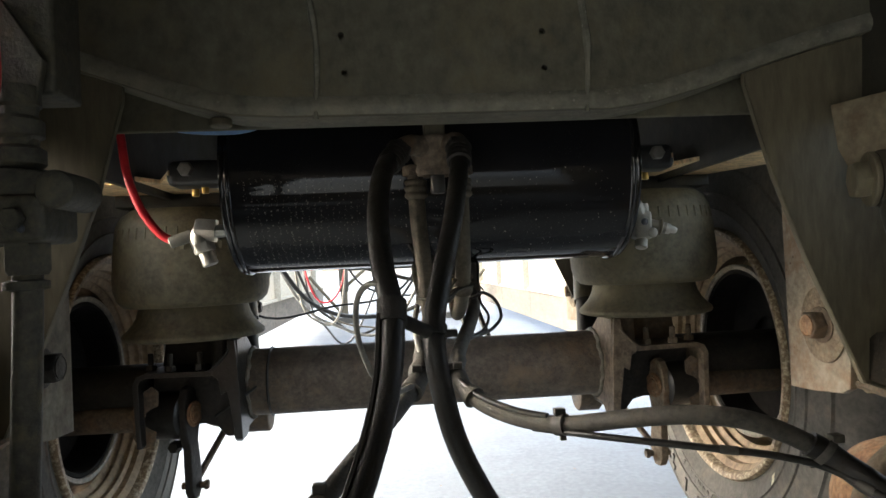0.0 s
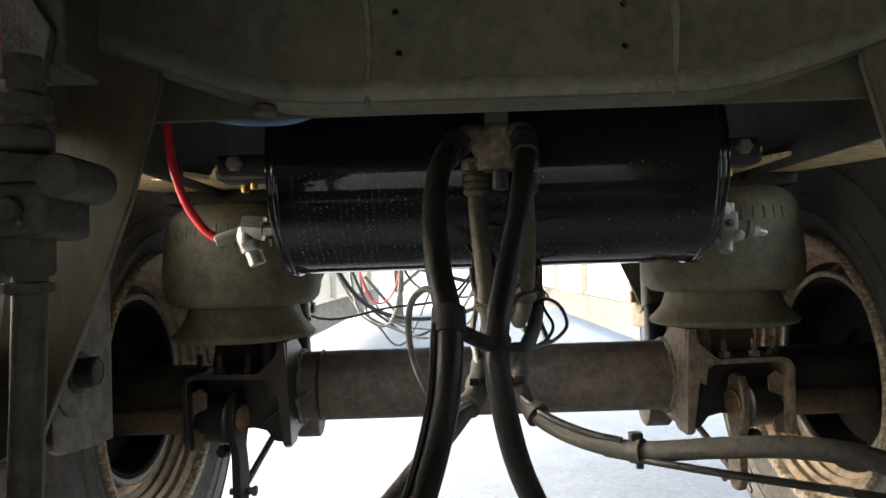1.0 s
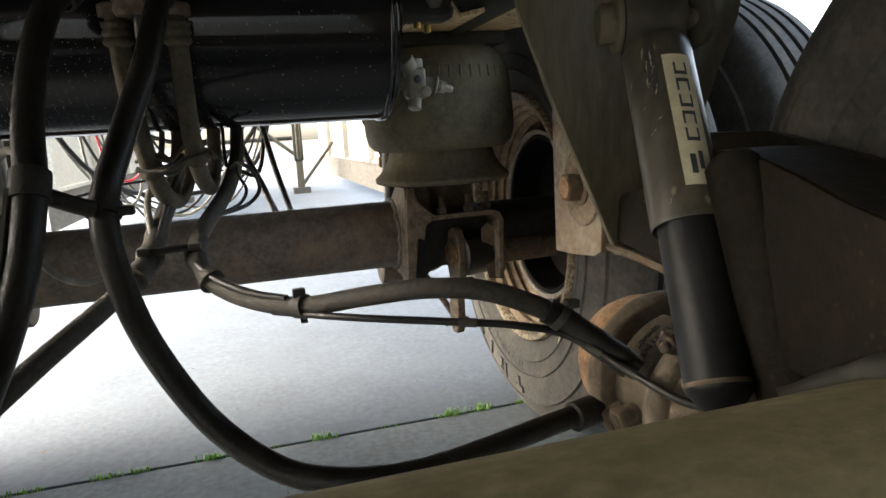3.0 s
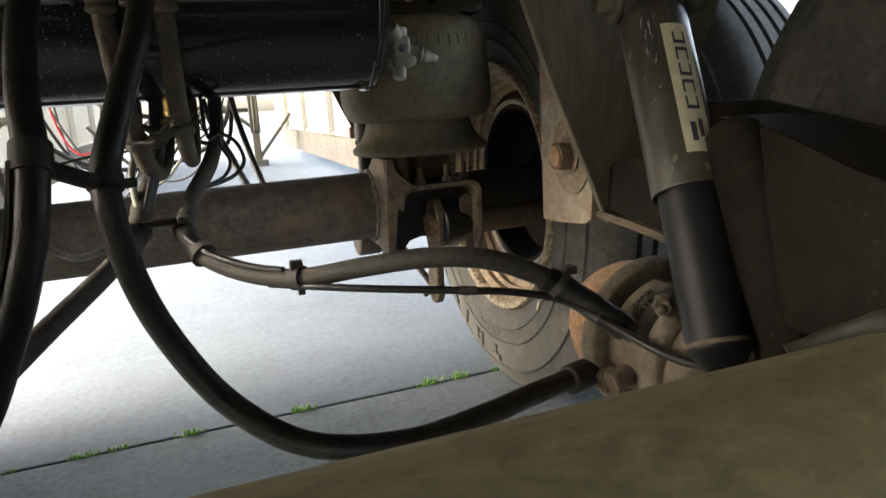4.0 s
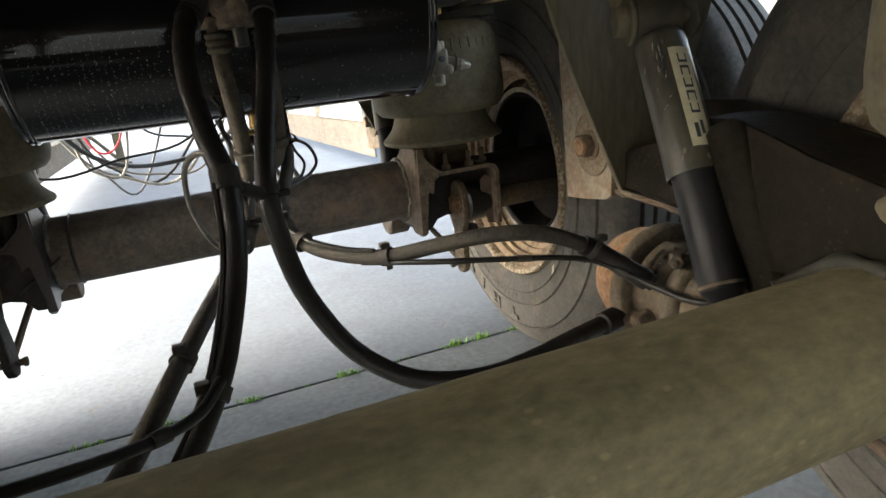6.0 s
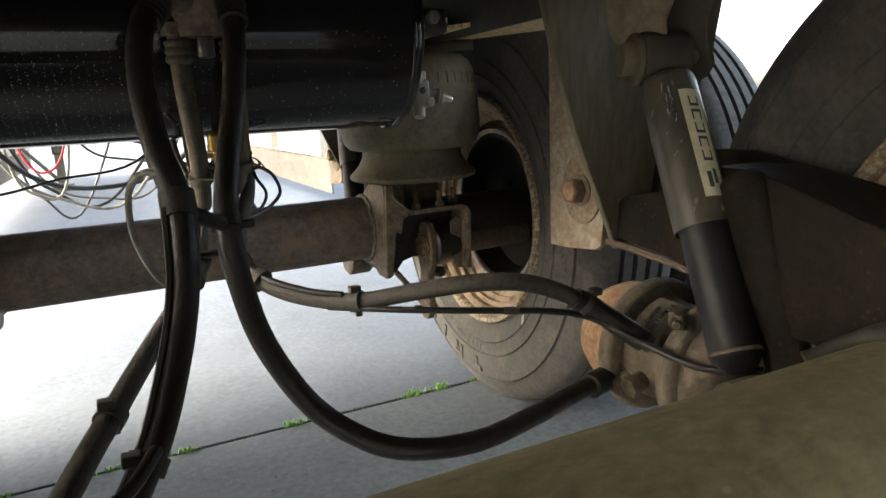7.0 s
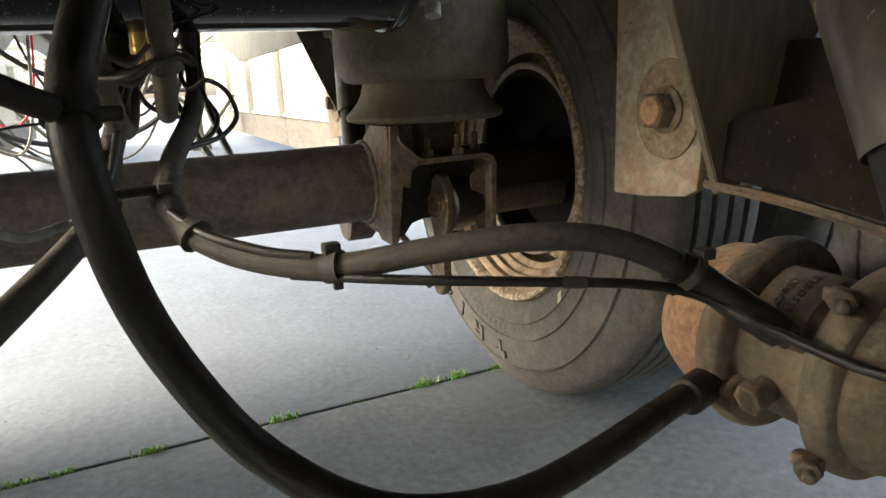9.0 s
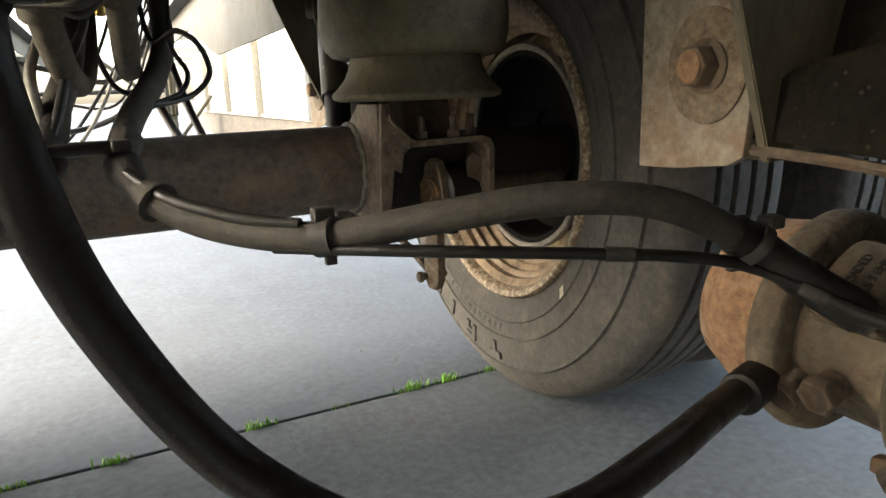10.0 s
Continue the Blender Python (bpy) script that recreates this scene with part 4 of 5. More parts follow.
def wheel(s, dy, x0=0.664, outer=False):
    cx, cy, cz = x0 + 0.125, 1.43, 0.487
    k = thing("wheel", side((cx, cy, 0.0), s, dy), "dusty truck tyre on a cream steel rim" + (", outer of a pair" if outer else ""), "wheel", "wheels")
    o = (x0, cy, cz)
    p = [(0.276, 0.030), (0.282, 0.022), (0.292, 0.020), (0.305, 0.014), (0.318, 0.009), (0.320, 0.006), (0.330, 0.003), (0.3315, 0.0005), (0.334, 0.003), (0.362, 0.001), (0.3635, -0.002), (0.3665, -0.002), (0.368, 0.002), (0.395, 0.002), (0.425, 0.006), (0.4265, 0.003), (0.429, 0.003), (0.431, 0.009), (0.445, 0.014), (0.462, 0.024), (0.474, 0.034), (0.483, 0.046)]
    for g in (0.075, 0.108, 0.142, 0.175):
        p += [(0.486, g - 0.006), (0.484, g - 0.005), (0.472, g - 0.003), (0.472, g + 0.003), (0.484, g + 0.005), (0.486, g + 0.006)]
    p += [(0.483, 0.204), (0.474, 0.216), (0.445, 0.236), (0.395, 0.250), (0.33, 0.244), (0.292, 0.230), (0.276, 0.220)]
    tyre = part("tyre", lathe(p, o, (1, 0, 0), 96), TYRE, k, "dusty worn black tyre", mir=s, dy=dy)
    rimp = [(0.262, 0.032), (0.272, 0.026), (0.274, 0.024), (0.270, 0.045), (0.266, 0.07), (0.240, 0.10), (0.240, 0.15), (0.258, 0.18), (0.266, 0.205), (0.276, 0.222), (0.284, 0.226), (0.284, 0.229), (0.272, 0.228), (0.258, 0.206), (0.25, 0.186), (0.232, 0.158), (0.226, 0.120), (0.224, 0.104)]
    rimp += [(0.219, 0.098), (0.217, 0.092), (0.221, 0.088), (0.228, 0.086), (0.231, 0.082), (0.229, 0.076), (0.232, 0.071), (0.240, 0.069), (0.243, 0.064), (0.241, 0.057), (0.245, 0.053), (0.252, 0.052), (0.254, 0.046), (0.253, 0.040), (0.257, 0.036), (0.262, 0.032)]
    rim = part("rim", lathe(rimp, o, (1, 0, 0), 80), RIM, k, "cream painted steel rim with brown dust", mir=s, dy=dy)
    part("rim_lip", lathe([(0.266, 0.029), (0.270, 0.015), (0.276, 0.009), (0.283, 0.009), (0.287, 0.014), (0.287, 0.022), (0.277, 0.030)], o, (1, 0, 0), 80), RIM_LIP, rim, "chipped and worn rim lip", mir=s, dy=dy)
    holes = [(cy + 0.186 * math.cos(a), cz + 0.186 * math.sin(a), 0.027) for a in [6.28319 * (i + 0.3) / 8 for i in range(8)]]
    circle = [(cy + 0.232 * math.cos(6.28319 * i / 64), cz + 0.232 * math.sin(6.28319 * i / 64)) for i in range(64)]
    part("disc", plate(circle, 0.010, in_yz(x0 + 0.170), holes), DISC, rim, "cream disc with hand holes", mir=s, dy=dy)
    if not outer:
        part("brake_drum", lathe([(0.075, 0.150), (0.165, 0.150), (0.172, 0.130), (0.174, 0.084), (0.177, 0.080), (0.184, 0.080), (0.187, 0.084), (0.187, 0.096), (0.182, 0.104), (0.180, 0.125), (0.176, 0.140), (0.170, 0.166), (0, 0.166)], o, (1, 0, 0), 64), DRUM, k, "iron brake drum, its inner shade put into the colour", mir=s, dy=dy)
        part("drum_edge", lathe([(0.186, 0.079), (0.188, 0.076), (0.196, 0.075), (0.199, 0.078), (0.199, 0.088), (0.194, 0.094), (0.188, 0.095)], o, (1, 0, 0), 72), DRUM_EDGE, k, "worn bright drum edge", mir=s, dy=dy)
    if not s and not outer and dy == 0:
        q = bmesh.new()
        for r0, r1, a0, a1 in ((0.309, 0.332, -137.2, -134.6),):
            vs = []
            for r_, g in ((r0, a0), (r0, a1), (r1, a1 - 0.8), (r1, a0 - 0.8)):
                vs.append(q.verts.new((x0 - 0.0012 + 0.014 * max(0.0, (0.332 - r_) / 0.023), cy + r_ * math.cos(radians(g)), cz + r_ * math.sin(radians(g)))))
            q.faces.new(vs)
        part("chalk_mark", q, LABEL, tyre, "small white chalk mark", smooth=False)
        # raised brand blocks and the tyre's size on the sidewall
        def around(r, ang):
            a = radians(ang)
            return Vector((x0 - 0.0005, cy + r * math.cos(a), cz + r * math.sin(a))), Vector((0, math.cos(a), math.sin(a))), Vector((0, -math.sin(a), math.cos(a)))
        for ch, ang in zip("275/80R22.5", [-96 + i * 3.5 for i in range(11)]):
            q, rad, tan = around(0.348, ang)
            b = letters(ch, 0.027, 0.0012)
            m = Matrix(((0, 0, -1, q.x + 0.0025), (tan.y, rad.y, 0, q.y), (tan.z, rad.z, 0, q.z), (0, 0, 0, 1)))
            bmesh.ops.transform(b, matrix=m, verts=b.verts)
            part("size_mark", b, TYRE_MARK, tyre, smooth=False)
        shapes = [[(-0.5, 0.5, 0.62, 1.0), (-0.13, 0.13, 0, 0.62)], [(-0.5, -0.2, 0, 1), (-0.2, 0.4, 0.7, 1.0), (-0.2, 0.4, 0.35, 0.5), (0.15, 0.45, 0, 0.35)], [(-0.13, 0.13, 0, 1)], [(-0.5, 0.5, 0.62, 1.0), (-0.13, 0.13, 0, 0.62)]]
        for sh, ang in zip(shapes, (-92, -77.5, -65, -53)):
            b = None
            for u0, u1, v0, v1 in sh:
                q = bmesh.new()
                vs = []
                for u_, v_ in ((u0, v0), (u1, v0), (u1, v1), (u0, v1)):
                    pt, rad, tan = around(0.380 + 0.036 * v_, ang + u_ * 6.0)
                    vs.append(Vector((x0 - 0.0022 + 0.0018 * v_, pt.y, pt.z)))
                lo = [q.verts.new(v) for v in vs]
                hi = [q.verts.new(v + Vector((0.006, 0, 0))) for v in vs]
                q.faces.new(lo)
                for i in range(4):
                    q.faces.new((lo[i - 1], lo[i], hi[i], hi[i - 1]))
                b = join(b, q) if b else q
            part("brand_block", b, TYRE_MARK, tyre, "raised block mark", smooth=False)
    return k


for dy in (0.0, -1.198):
    if dy == 0:
        axle_beam(1.415, 0.481, 0.0715, AXLE, "brown dusty steel axle tube with weld rings")
    else:
        axle_beam(0.255, 0.475, 0.073, AXLE_NEAR, "thick dusty olive-brown axle tube, close by")
    for s in (False, True):
        if dy == 0:
            axle_bracket(s, dy)
        slack_adjuster(s, dy)
        air_spring(s, dy)
        brake_chamber(s, dy)
        wheel(s, dy)
        wheel(s, dy, 0.664 + 0.315, True)
        hanger(s, dy + 1.198)
        trailing_arm(s, dy + 1.198, 0.06 if dy < -1 else 0.36)
        shock(s, dy + 1.198)

# ---- air tank ----
tank = thing("air_tank", (C, 1.0, 0.717), "glossy black air tank with dust specks and water marks", "air tank")
TY, TZ, TR = 1.0, 0.862, 0.145
part("shell", lathe([(TR, -0.285), (TR, 0.285)], (C, TY, TZ), (1, 0, 0), 96), TANK, tank)
for s in (False, True):
    part("end_cap", lathe([(0, 0.285), (0.06, 0.284), (0.11, 0.276), (0.134, 0.264), (0.141, 0.262)], (C, TY, TZ), (1, 0, 0), 72), TANK, tank, mir=s)
    part("rim_seam", lathe([(TR - 0.0006, 0.2825), (0.1470, 0.2840), (0.1482, 0.2865), (0.1472, 0.2890), (0.1454, 0.2903), (0.1468, 0.2918), (0.1474, 0.2945), (0.1458, 0.2972), (0.1405, 0.2975), (0.1385, 0.294), (0.1385, 0.262)], (C, TY, TZ), (1, 0, 0), 120), SEAM, tank, "folded edge seam", mir=s)
    b = box(0.300, 0.43, 1.02, 1.075, 0.862, 0.905, 0.012)
    br = part("mount_bracket", b, BLACK, tank, "black mounting bracket", mir=s)
    part("bolt_head", hexagon((0.395, 1.019, 0.888), (0, -1, 0), 0.012, 0.012), ZINC, br, mir=s)
    for x, y in ((0.375, 1.05), (0.402, 1.09)):
        b = hexagon((x, y, 0.876), (0, 0, -1), 0.0115, 0.010)
        b = rod((x, y, 0.866), (x, y, 0.852), 0.0062, bm=b)
        b = rod((x, y, 0.8785), (x, y, 0.8755), 0.016, bm=b)
        part("hanging_bolt", b, BRASS, br, "yellow zinc bolt and nut", mir=s)
drop_rng = random.Random(21)
b = bmesh.new()
for k in range(1500):
    x = -0.268 + abs(drop_rng.gauss(0, 0.13)) if k < 1150 else drop_rng.uniform(-0.2, 0.28)
    if x > 0.27:
        continue
    row = round(x / 0.0085) * 0.0085 + drop_rng.gauss(0, 0.0011)
    ang = radians(drop_rng.uniform(186, 254))
    r_, size = TR + 0.0003, drop_rng.uniform(0.0002, 0.00075) * (1.6 if drop_rng.random() < 0.06 else 1.0)
    spot = Vector((C + row, TY + r_ * math.cos(ang), TZ + r_ * math.sin(ang)))
    tu = Vector((0, -math.sin(ang), math.cos(ang)))
    b.faces.new([b.verts.new(spot + Vector((size * e, 0, 0)) + tu * size * 1.3 * f) for e, f in ((1, 0), (0, 1), (-1, 0), (0, -1))])
part("dried_drops", b, WIRE_GREY, tank, "rows of pale dried water drops", smooth=False, kind="stuff")
b = rod((0.028, 1.0, 0.719), (0.028, 1.0, 0.704), 0.010)
b = hexagon((0.028, 1.0, 0.706), (0, 0, -1), 0.011, 0.010, bm=b)
b = rod((0.012, 1.0, 0.690), (0.044, 1.0, 0.690), 0.004, bm=b)
b = rod((0.028, 1.0, 0.698), (0.028, 1.0, 0.680), 0.005, bm=b)
part("drain_valve", b, BRASS, tank, "brass drain valve")

# elbow fitting and red line on one end, grey valve on the other
fit_l = thing("elbow_fitting", (-0.33, 0.95, 0.74), "bright zinc elbow fitting screwed into the tank end", "fitting")
part("stub", rod((-0.285, 0.955, 0.785), (-0.325, 0.95, 0.782), 0.010), ZINC, fit_l)
part("nut", hexagon((-0.318, 0.95, 0.783), (-1, -0.05, 0.1), 0.019, 0.030), ZINC, fit_l)
part("elbow", sweep([(-0.335, 0.95, 0.786), (-0.343, 0.948, 0.774), (-0.336, 0.947, 0.755)], 0.0145, 12, 4), ZINC, fit_l)
part("lower_nut", hexagon((-0.338, 0.947, 0.765), (0.28, 0, -1), 0.0165, 0.014), ZINC, fit_l)
part("plug", rod((-0.334, 0.947, 0.753), (-0.327, 0.946, 0.732), 0.0115), ZINC, fit_l)
part("hose_nut", rod((-0.352, 0.948, 0.778), (-0.385, 0.945, 0.768), 0.009), GREY_VALVE, fit_l)

red = thing("red_air_line", (-0.40, 0.94, 0.77), "glossy red plastic air line", "air line")
part("line", sweep([(-0.455, 0.93, 1.02), (-0.447, 0.935, 0.93), (-0.441, 0.94, 0.87), (-0.425, 0.944, 0.82), (-0.400, 0.945, 0.783), (-0.378, 0.945, 0.769)], 0.0062, 14, 8), RED, red)
blue = thing("blue_air_line", (-0.3, 0.88, 0.91), "blue plastic air line above the tank", "air line")
part("line", sweep([(-0.43, 0.86, 0.98), (-0.365, 0.84, 0.928), (-0.33, 0.83, 0.913), (-0.28, 0.83, 0.908), (-0.235, 0.83, 0.912), (-0.18, 0.83, 0.935), (-0.12, 0.84, 0.97)], 0.0055, 12, 7), BLUE, blue)

valve = thing("tank_valve", (0.37, 0.98, 0.72), "grey cast test valve on the tank end", "valve")
part("stub", rod((0.300, 0.99, 0.768), (0.335, 0.985, 0.766), 0.009), GREY_VALVE, valve)
part("body", box(0.333, 0.362, 0.965, 0.995, 0.742, 0.788, 0.006), GREY_VALVE, valve)
b = rod((0.3475, 0.98, 0.786), (0.3475, 0.98, 0.800), 0.013)
part("cap", b, GREY_VALVE, valve)
n0, nd = Vector((0.360, 0.978, 0.765)), Vector((0.94, -0.2, -0.25)).normalized()
part("nozzle", lathe([(0, 0), (0.0105, 0), (0.0105, 0.014), (0.0125, 0.015), (0.0125, 0.020), (0.0095, 0.021), (0.0095, 0.026), (0, 0.026)], n0, nd, 18), GREY_VALVE, valve)
part("collar", lathe([(0.0126, 0.0155), (0.0138, 0.0165), (0.0138, 0.0190), (0.0126, 0.020)], n0, nd, 18), HANGER, valve)
part("tip", lathe([(0.0085, 0.026), (0.0085, 0.032), (0.006, 0.035), (0.0055, 0.041), (0.0035, 0.044), (0, 0.0445)], n0, nd, 16), ZINC, valve, "bright threaded tip")
# no opening here: a dark disc gives the port its inner shade
part("port_hole", rod((0.3475, 0.9652, 0.770), (0.3475, 0.9635, 0.770), 0.0055), INK_HOLE, valve, "dark disc for the shade in an open port")
part("side_cap", lathe([(0, 0), (0.012, 0), (0.012, 0.016), (0.0105, 0.018), (0, 0.018)], (0.338, 0.966, 0.786), (-0.5, -0.5, 0.7), 16), GREY_VALVE, valve)
b = rod((0.345, 0.975, 0.744), (0.342, 0.97, 0.728), 0.0095)
b = rod((0.358, 0.962, 0.752), (0.358, 0.958, 0.752), 0.008, bm=b)
part("lower_plug", b, GREY_VALVE, valve)

# ---- manifold and hoses in the middle ----
man = thing("hose_manifold", (0.006, 0.80, 0.81), "dirty cast air manifold hanging under the crossmember", "manifold")
part("stem", box(-0.008, 0.020, 0.805, 0.833, 0.885, 0.96, 0.003), HANGER, man)
b = lathe([(0, 0.888), (0.028, 0.888), (0.034, 0.880), (0.032, 0.862), (0.026, 0.850), (0.028, 0.842), (0.024, 0.836), (0, 0.836)], (0.006, 0.82, 0), (0, 0, 1), 18)
part("body", b, CHEEK, man, "brown dusty casting")
part("elbow_a", sweep([(-0.010, 0.80, 0.872), (-0.030, 0.785, 0.872), (-0.048, 0.765, 0.855)], 0.0138, 14, 4), RUSTY, man)
part("elbow_b", sweep([(0.020, 0.80, 0.872), (0.032, 0.785, 0.874), (0.034, 0.768, 0.855)], 0.0138, 14, 4), RUSTY, man)
for x in (-0.021, 0.040):
    b = lathe([(0, 0.0), (0.0112, 0.0), (0.0128, 0.0015), (0.0150, 0.003), (0.0158, 0.0055), (0.0150, 0.008), (0.0140, 0.009), (0.0140, 0.011), (0.0150, 0.012), (0.0158, 0.0145), (0.0150, 0.017), (0.0140, 0.018), (0.0140, 0.020), (0.0150, 0.021), (0.0158, 0.0235), (0.0148, 0.026), (0.0108, 0.0275), (0.0108, 0.036), (0, 0.036)], (x, 0.829, 0.806), (0, 0, 1), 24)
    ferrule = part("ferrule", b, HOSE_TAN, man, "brown crimped ferrule")
    part("nut", hexagon((x, 0.828, 0.838), (0, 0, 1), 0.0172, 0.014), CHEEK, ferrule, "dirty hexagon nut")
for p, d in (((-0.046, 0.768, 0.858), (-0.40, -0.52, -0.55)), ((0.0335, 0.771, 0.860), (-0.06, -0.62, -0.70))):
    p, d = Vector(p), Vector(d).normalized()
    b = hexagon(p - d * 0.012, d, 0.0172, 0.012)
    b = lathe([(0.012, 0.0), (0.0155, 0.001), (0.0160, 0.006), (0.0150, 0.0075), (0.0160, 0.009), (0.0160, 0.014), (0.0150, 0.0155), (0.0160, 0.017), (0.0158, 0.022), (0.0130, 0.0235)], p, d, 24, bm=b)
    part("elbow_collar", b, DARK, man, "dark crimped collar on an elbow")
b = rod((0.008, 0.816, 0.838), (0.008, 0.816, 0.812), 0.010)
part("plug", b, BLACK, man)


def hose(name, pts, r, material, label, category="hose", seg=14, wobble=0.0):
    k = thing(name, pts[0], label, category, "hoses")
    part("tube", sweep(pts, r, seg, 8, wobble), material, k)
    if name == "thin_line" and not 0.0043 <= r <= 0.005:
        run = smooth_path(pts, 8)
        for f in (0.3, 0.62):
            q = run[int(len(run) * f):int(len(run) * f) + 3]
            part("tape_band", sweep(q, r * 1.25, seg, 1, 0.1, smooth_it=False), PLASTIC, k, "dusty tape band")
    return k


h_a = hose("brake_hose", [(-0.046, 0.768, 0.858), (-0.063, 0.735, 0.832), (-0.071, 0.690, 0.780), (-0.068, 0.630, 0.720), (-0.060, 0.580, 0.672), (-0.066, 0.545, 0.610), (-0.085, 0.515, 0.548), (-0.112, 0.487, 0.492), (-0.165, 0.445, 0.430), (-0.24, 0.40, 0.39), (-0.36, 0.37, 0.40)], 0.0125, HOSE, "thick black rubber brake hose hanging down")
part("ridge", sweep([(-0.072, 0.571, 0.672), (-0.078, 0.536, 0.610), (-0.097, 0.506, 0.548), (-0.124, 0.478, 0.492), (-0.177, 0.436, 0.430)], 0.003, 6, 8), HOSE, h_a)
h_b = hose("brake_hose", [(0.034, 0.772, 0.860), (0.030, 0.748, 0.832), (0.016, 0.705, 0.770), (-0.004, 0.655, 0.705), (-0.018, 0.612, 0.648), (-0.012, 0.605, 0.585), (0.006, 0.610, 0.520), (0.045, 0.605, 0.450), (0.095, 0.580, 0.410), (0.145, 0.560, 0.397), (0.215, 0.565, 0.386), (0.30, 0.590, 0.382), (0.37, 0.615, 0.380), (0.425, 0.632, 0.379)], 0.0118, HOSE, "long black brake hose in a deep loop to the brake chamber")
b = rod((0.410, 0.626, 0.379), (0.445, 0.637, 0.379), 0.0165)
part("ferrule", b, DARK, h_b, "dark crimped ferrule")
b = hexagon((0.445, 0.637, 0.379), (1, 0.15, 0.05), 0.015, 0.014)
b = rod((0.455, 0.639, 0.379), (0.485, 0.643, 0.381), 0.009, bm=b)
b = sweep([(0.478, 0.642, 0.380), (0.490, 0.645, 0.386), (0.494, 0.648, 0.40)], 0.010, 10, 4, bm=b)
part("swivel_fitting", b, RUSTY, h_b, "rusty swivel fitting")
hose("supply_hose", [(-0.021, 0.830, 0.822), (-0.019, 0.832, 0.77), (-0.014, 0.838, 0.715), (-0.010, 0.865, 0.670), (-0.004, 0.93, 0.632), (0.004, 1.03, 0.625), (0.012, 1.14, 0.67), (0.018, 1.22, 0.80), (0.02, 1.26, 1.0)], 0.0112, HOSE_TAN, "brown dusty air hose below the manifold")
hose("supply_hose", [(0.040, 0.830, 0.822), (0.040, 0.834, 0.77), (0.040, 0.845, 0.715), (0.041, 0.89, 0.670), (0.043, 0.97, 0.642), (0.046, 1.05, 0.638), (0.05, 1.15, 0.68), (0.052, 1.22, 0.80), (0.052, 1.26, 1.0)], 0.0108, HOSE_TAN, "brown dusty air hose below the manifold")
h_c = hose("sensor_conduit", [(0.098, 1.27, 1.0), (0.096, 1.23, 0.82), (0.088, 1.16, 0.715), (0.083, 1.08, 0.668), (0.066, 1.00, 0.628), (0.038, 0.92, 0.592), (0.026, 0.869, 0.562), (0.045, 0.825, 0.535), (0.085, 0.785, 0.518), (0.140, 0.737, 0.514), (0.205, 0.688, 0.528), (0.265, 0.646, 0.538), (0.325, 0.622, 0.531), (0.391, 0.610, 0.499), (0.425, 0.585, 0.470), (0.45, 0.56, 0.448)], 0.0108, HOSE_DUSTY, "dusty grey conduit tied in gentle waves")
part("taped_end", sweep([(0.376, 0.612, 0.508), (0.396, 0.607, 0.495), (0.425, 0.585, 0.470), (0.445, 0.565, 0.452)], 0.0138, 12, 6, 0.12), HOSE, h_c, "black taped end")
part("tape_wrap", sweep([(0.032, 0.895, 0.577), (0.026, 0.869, 0.562), (0.033, 0.845, 0.547), (0.045, 0.825, 0.535)], 0.0135, 12, 9, 0.35), HOSE_DUSTY, h_c, "frayed dusty tape")
h_e = hose("sensor_conduit", [(0.002, 1.24, 1.0), (0.005, 1.19, 0.82), (0.004, 1.09, 0.70), (-0.002, 0.99, 0.640), (-0.016, 0.92, 0.598), (-0.028, 0.861, 0.560), (-0.055, 0.800, 0.536), (-0.105, 0.690, 0.505), (-0.150, 0.590, 0.475), (-0.21, 0.47, 0.435), (-0.30, 0.37, 0.41), (-0.40, 0.34, 0.40)], 0.0112, HOSE_DUSTY, "dusty grey conduit running down to the near axle")
part("tape_wrap", sweep([(-0.016, 0.92, 0.598), (-0.022, 0.89, 0.579), (-0.028, 0.861, 0.560), (-0.040, 0.83, 0.547)], 0.0142, 12, 9, 0.35), HOSE_DUSTY, h_e, "frayed dusty tape")
hose("thin_line", [(0.11, 0.76, 0.506), (0.19, 0.682, 0.508), (0.28, 0.640, 0.502), (0.345, 0.617, 0.495), (0.393, 0.600, 0.482), (0.428, 0.55, 0.458), (0.445, 0.48, 0.448), (0.45, 0.40, 0.47)], 0.0042, HOSE, "thin black line beside the conduit", "cable", 8)
hose("thin_line", [(0.028, 0.845, 0.556), (0.05, 0.812, 0.540), (0.09, 0.774, 0.527), (0.125, 0.745, 0.523)], 0.0045, HOSE, "thin black line beside the conduit", "cable", 8)
hose("thin_line", [(-0.104, 0.480, 0.505), (-0.13, 0.44, 0.495), (-0.18, 0.39, 0.505), (-0.26, 0.33, 0.53), (-0.36, 0.27, 0.557), (-0.50, 0.25, 0.558)], 0.0055, HOSE, "thin black cable lying over the near axle", "cable", 8)
hose("wire_loop", [(-0.052, 0.59, 0.668), (-0.066, 0.595, 0.694), (-0.082, 0.61, 0.700), (-0.096, 0.63, 0.682), (-0.097, 0.65, 0.640), (-0.082, 0.67, 0.595), (-0.062, 0.69, 0.575), (-0.040, 0.72, 0.575)], 0.0033, WIRE_GREY, "grey wire looped beside the hoses", "cable", 8)
hose("wire_loop", [(0.075, 1.25, 1.0), (0.07, 1.2, 0.80), (0.068, 1.07, 0.67), (0.088, 1.00, 0.668), (0.105, 0.99, 0.655), (0.112, 0.985, 0.630), (0.098, 0.985, 0.612), (0.078, 0.97, 0.605), (0.058, 0.95, 0.602), (0.044, 0.928, 0.595)], 0.0028, WIRE, "black wire looped beside the conduit", "cable", 8)
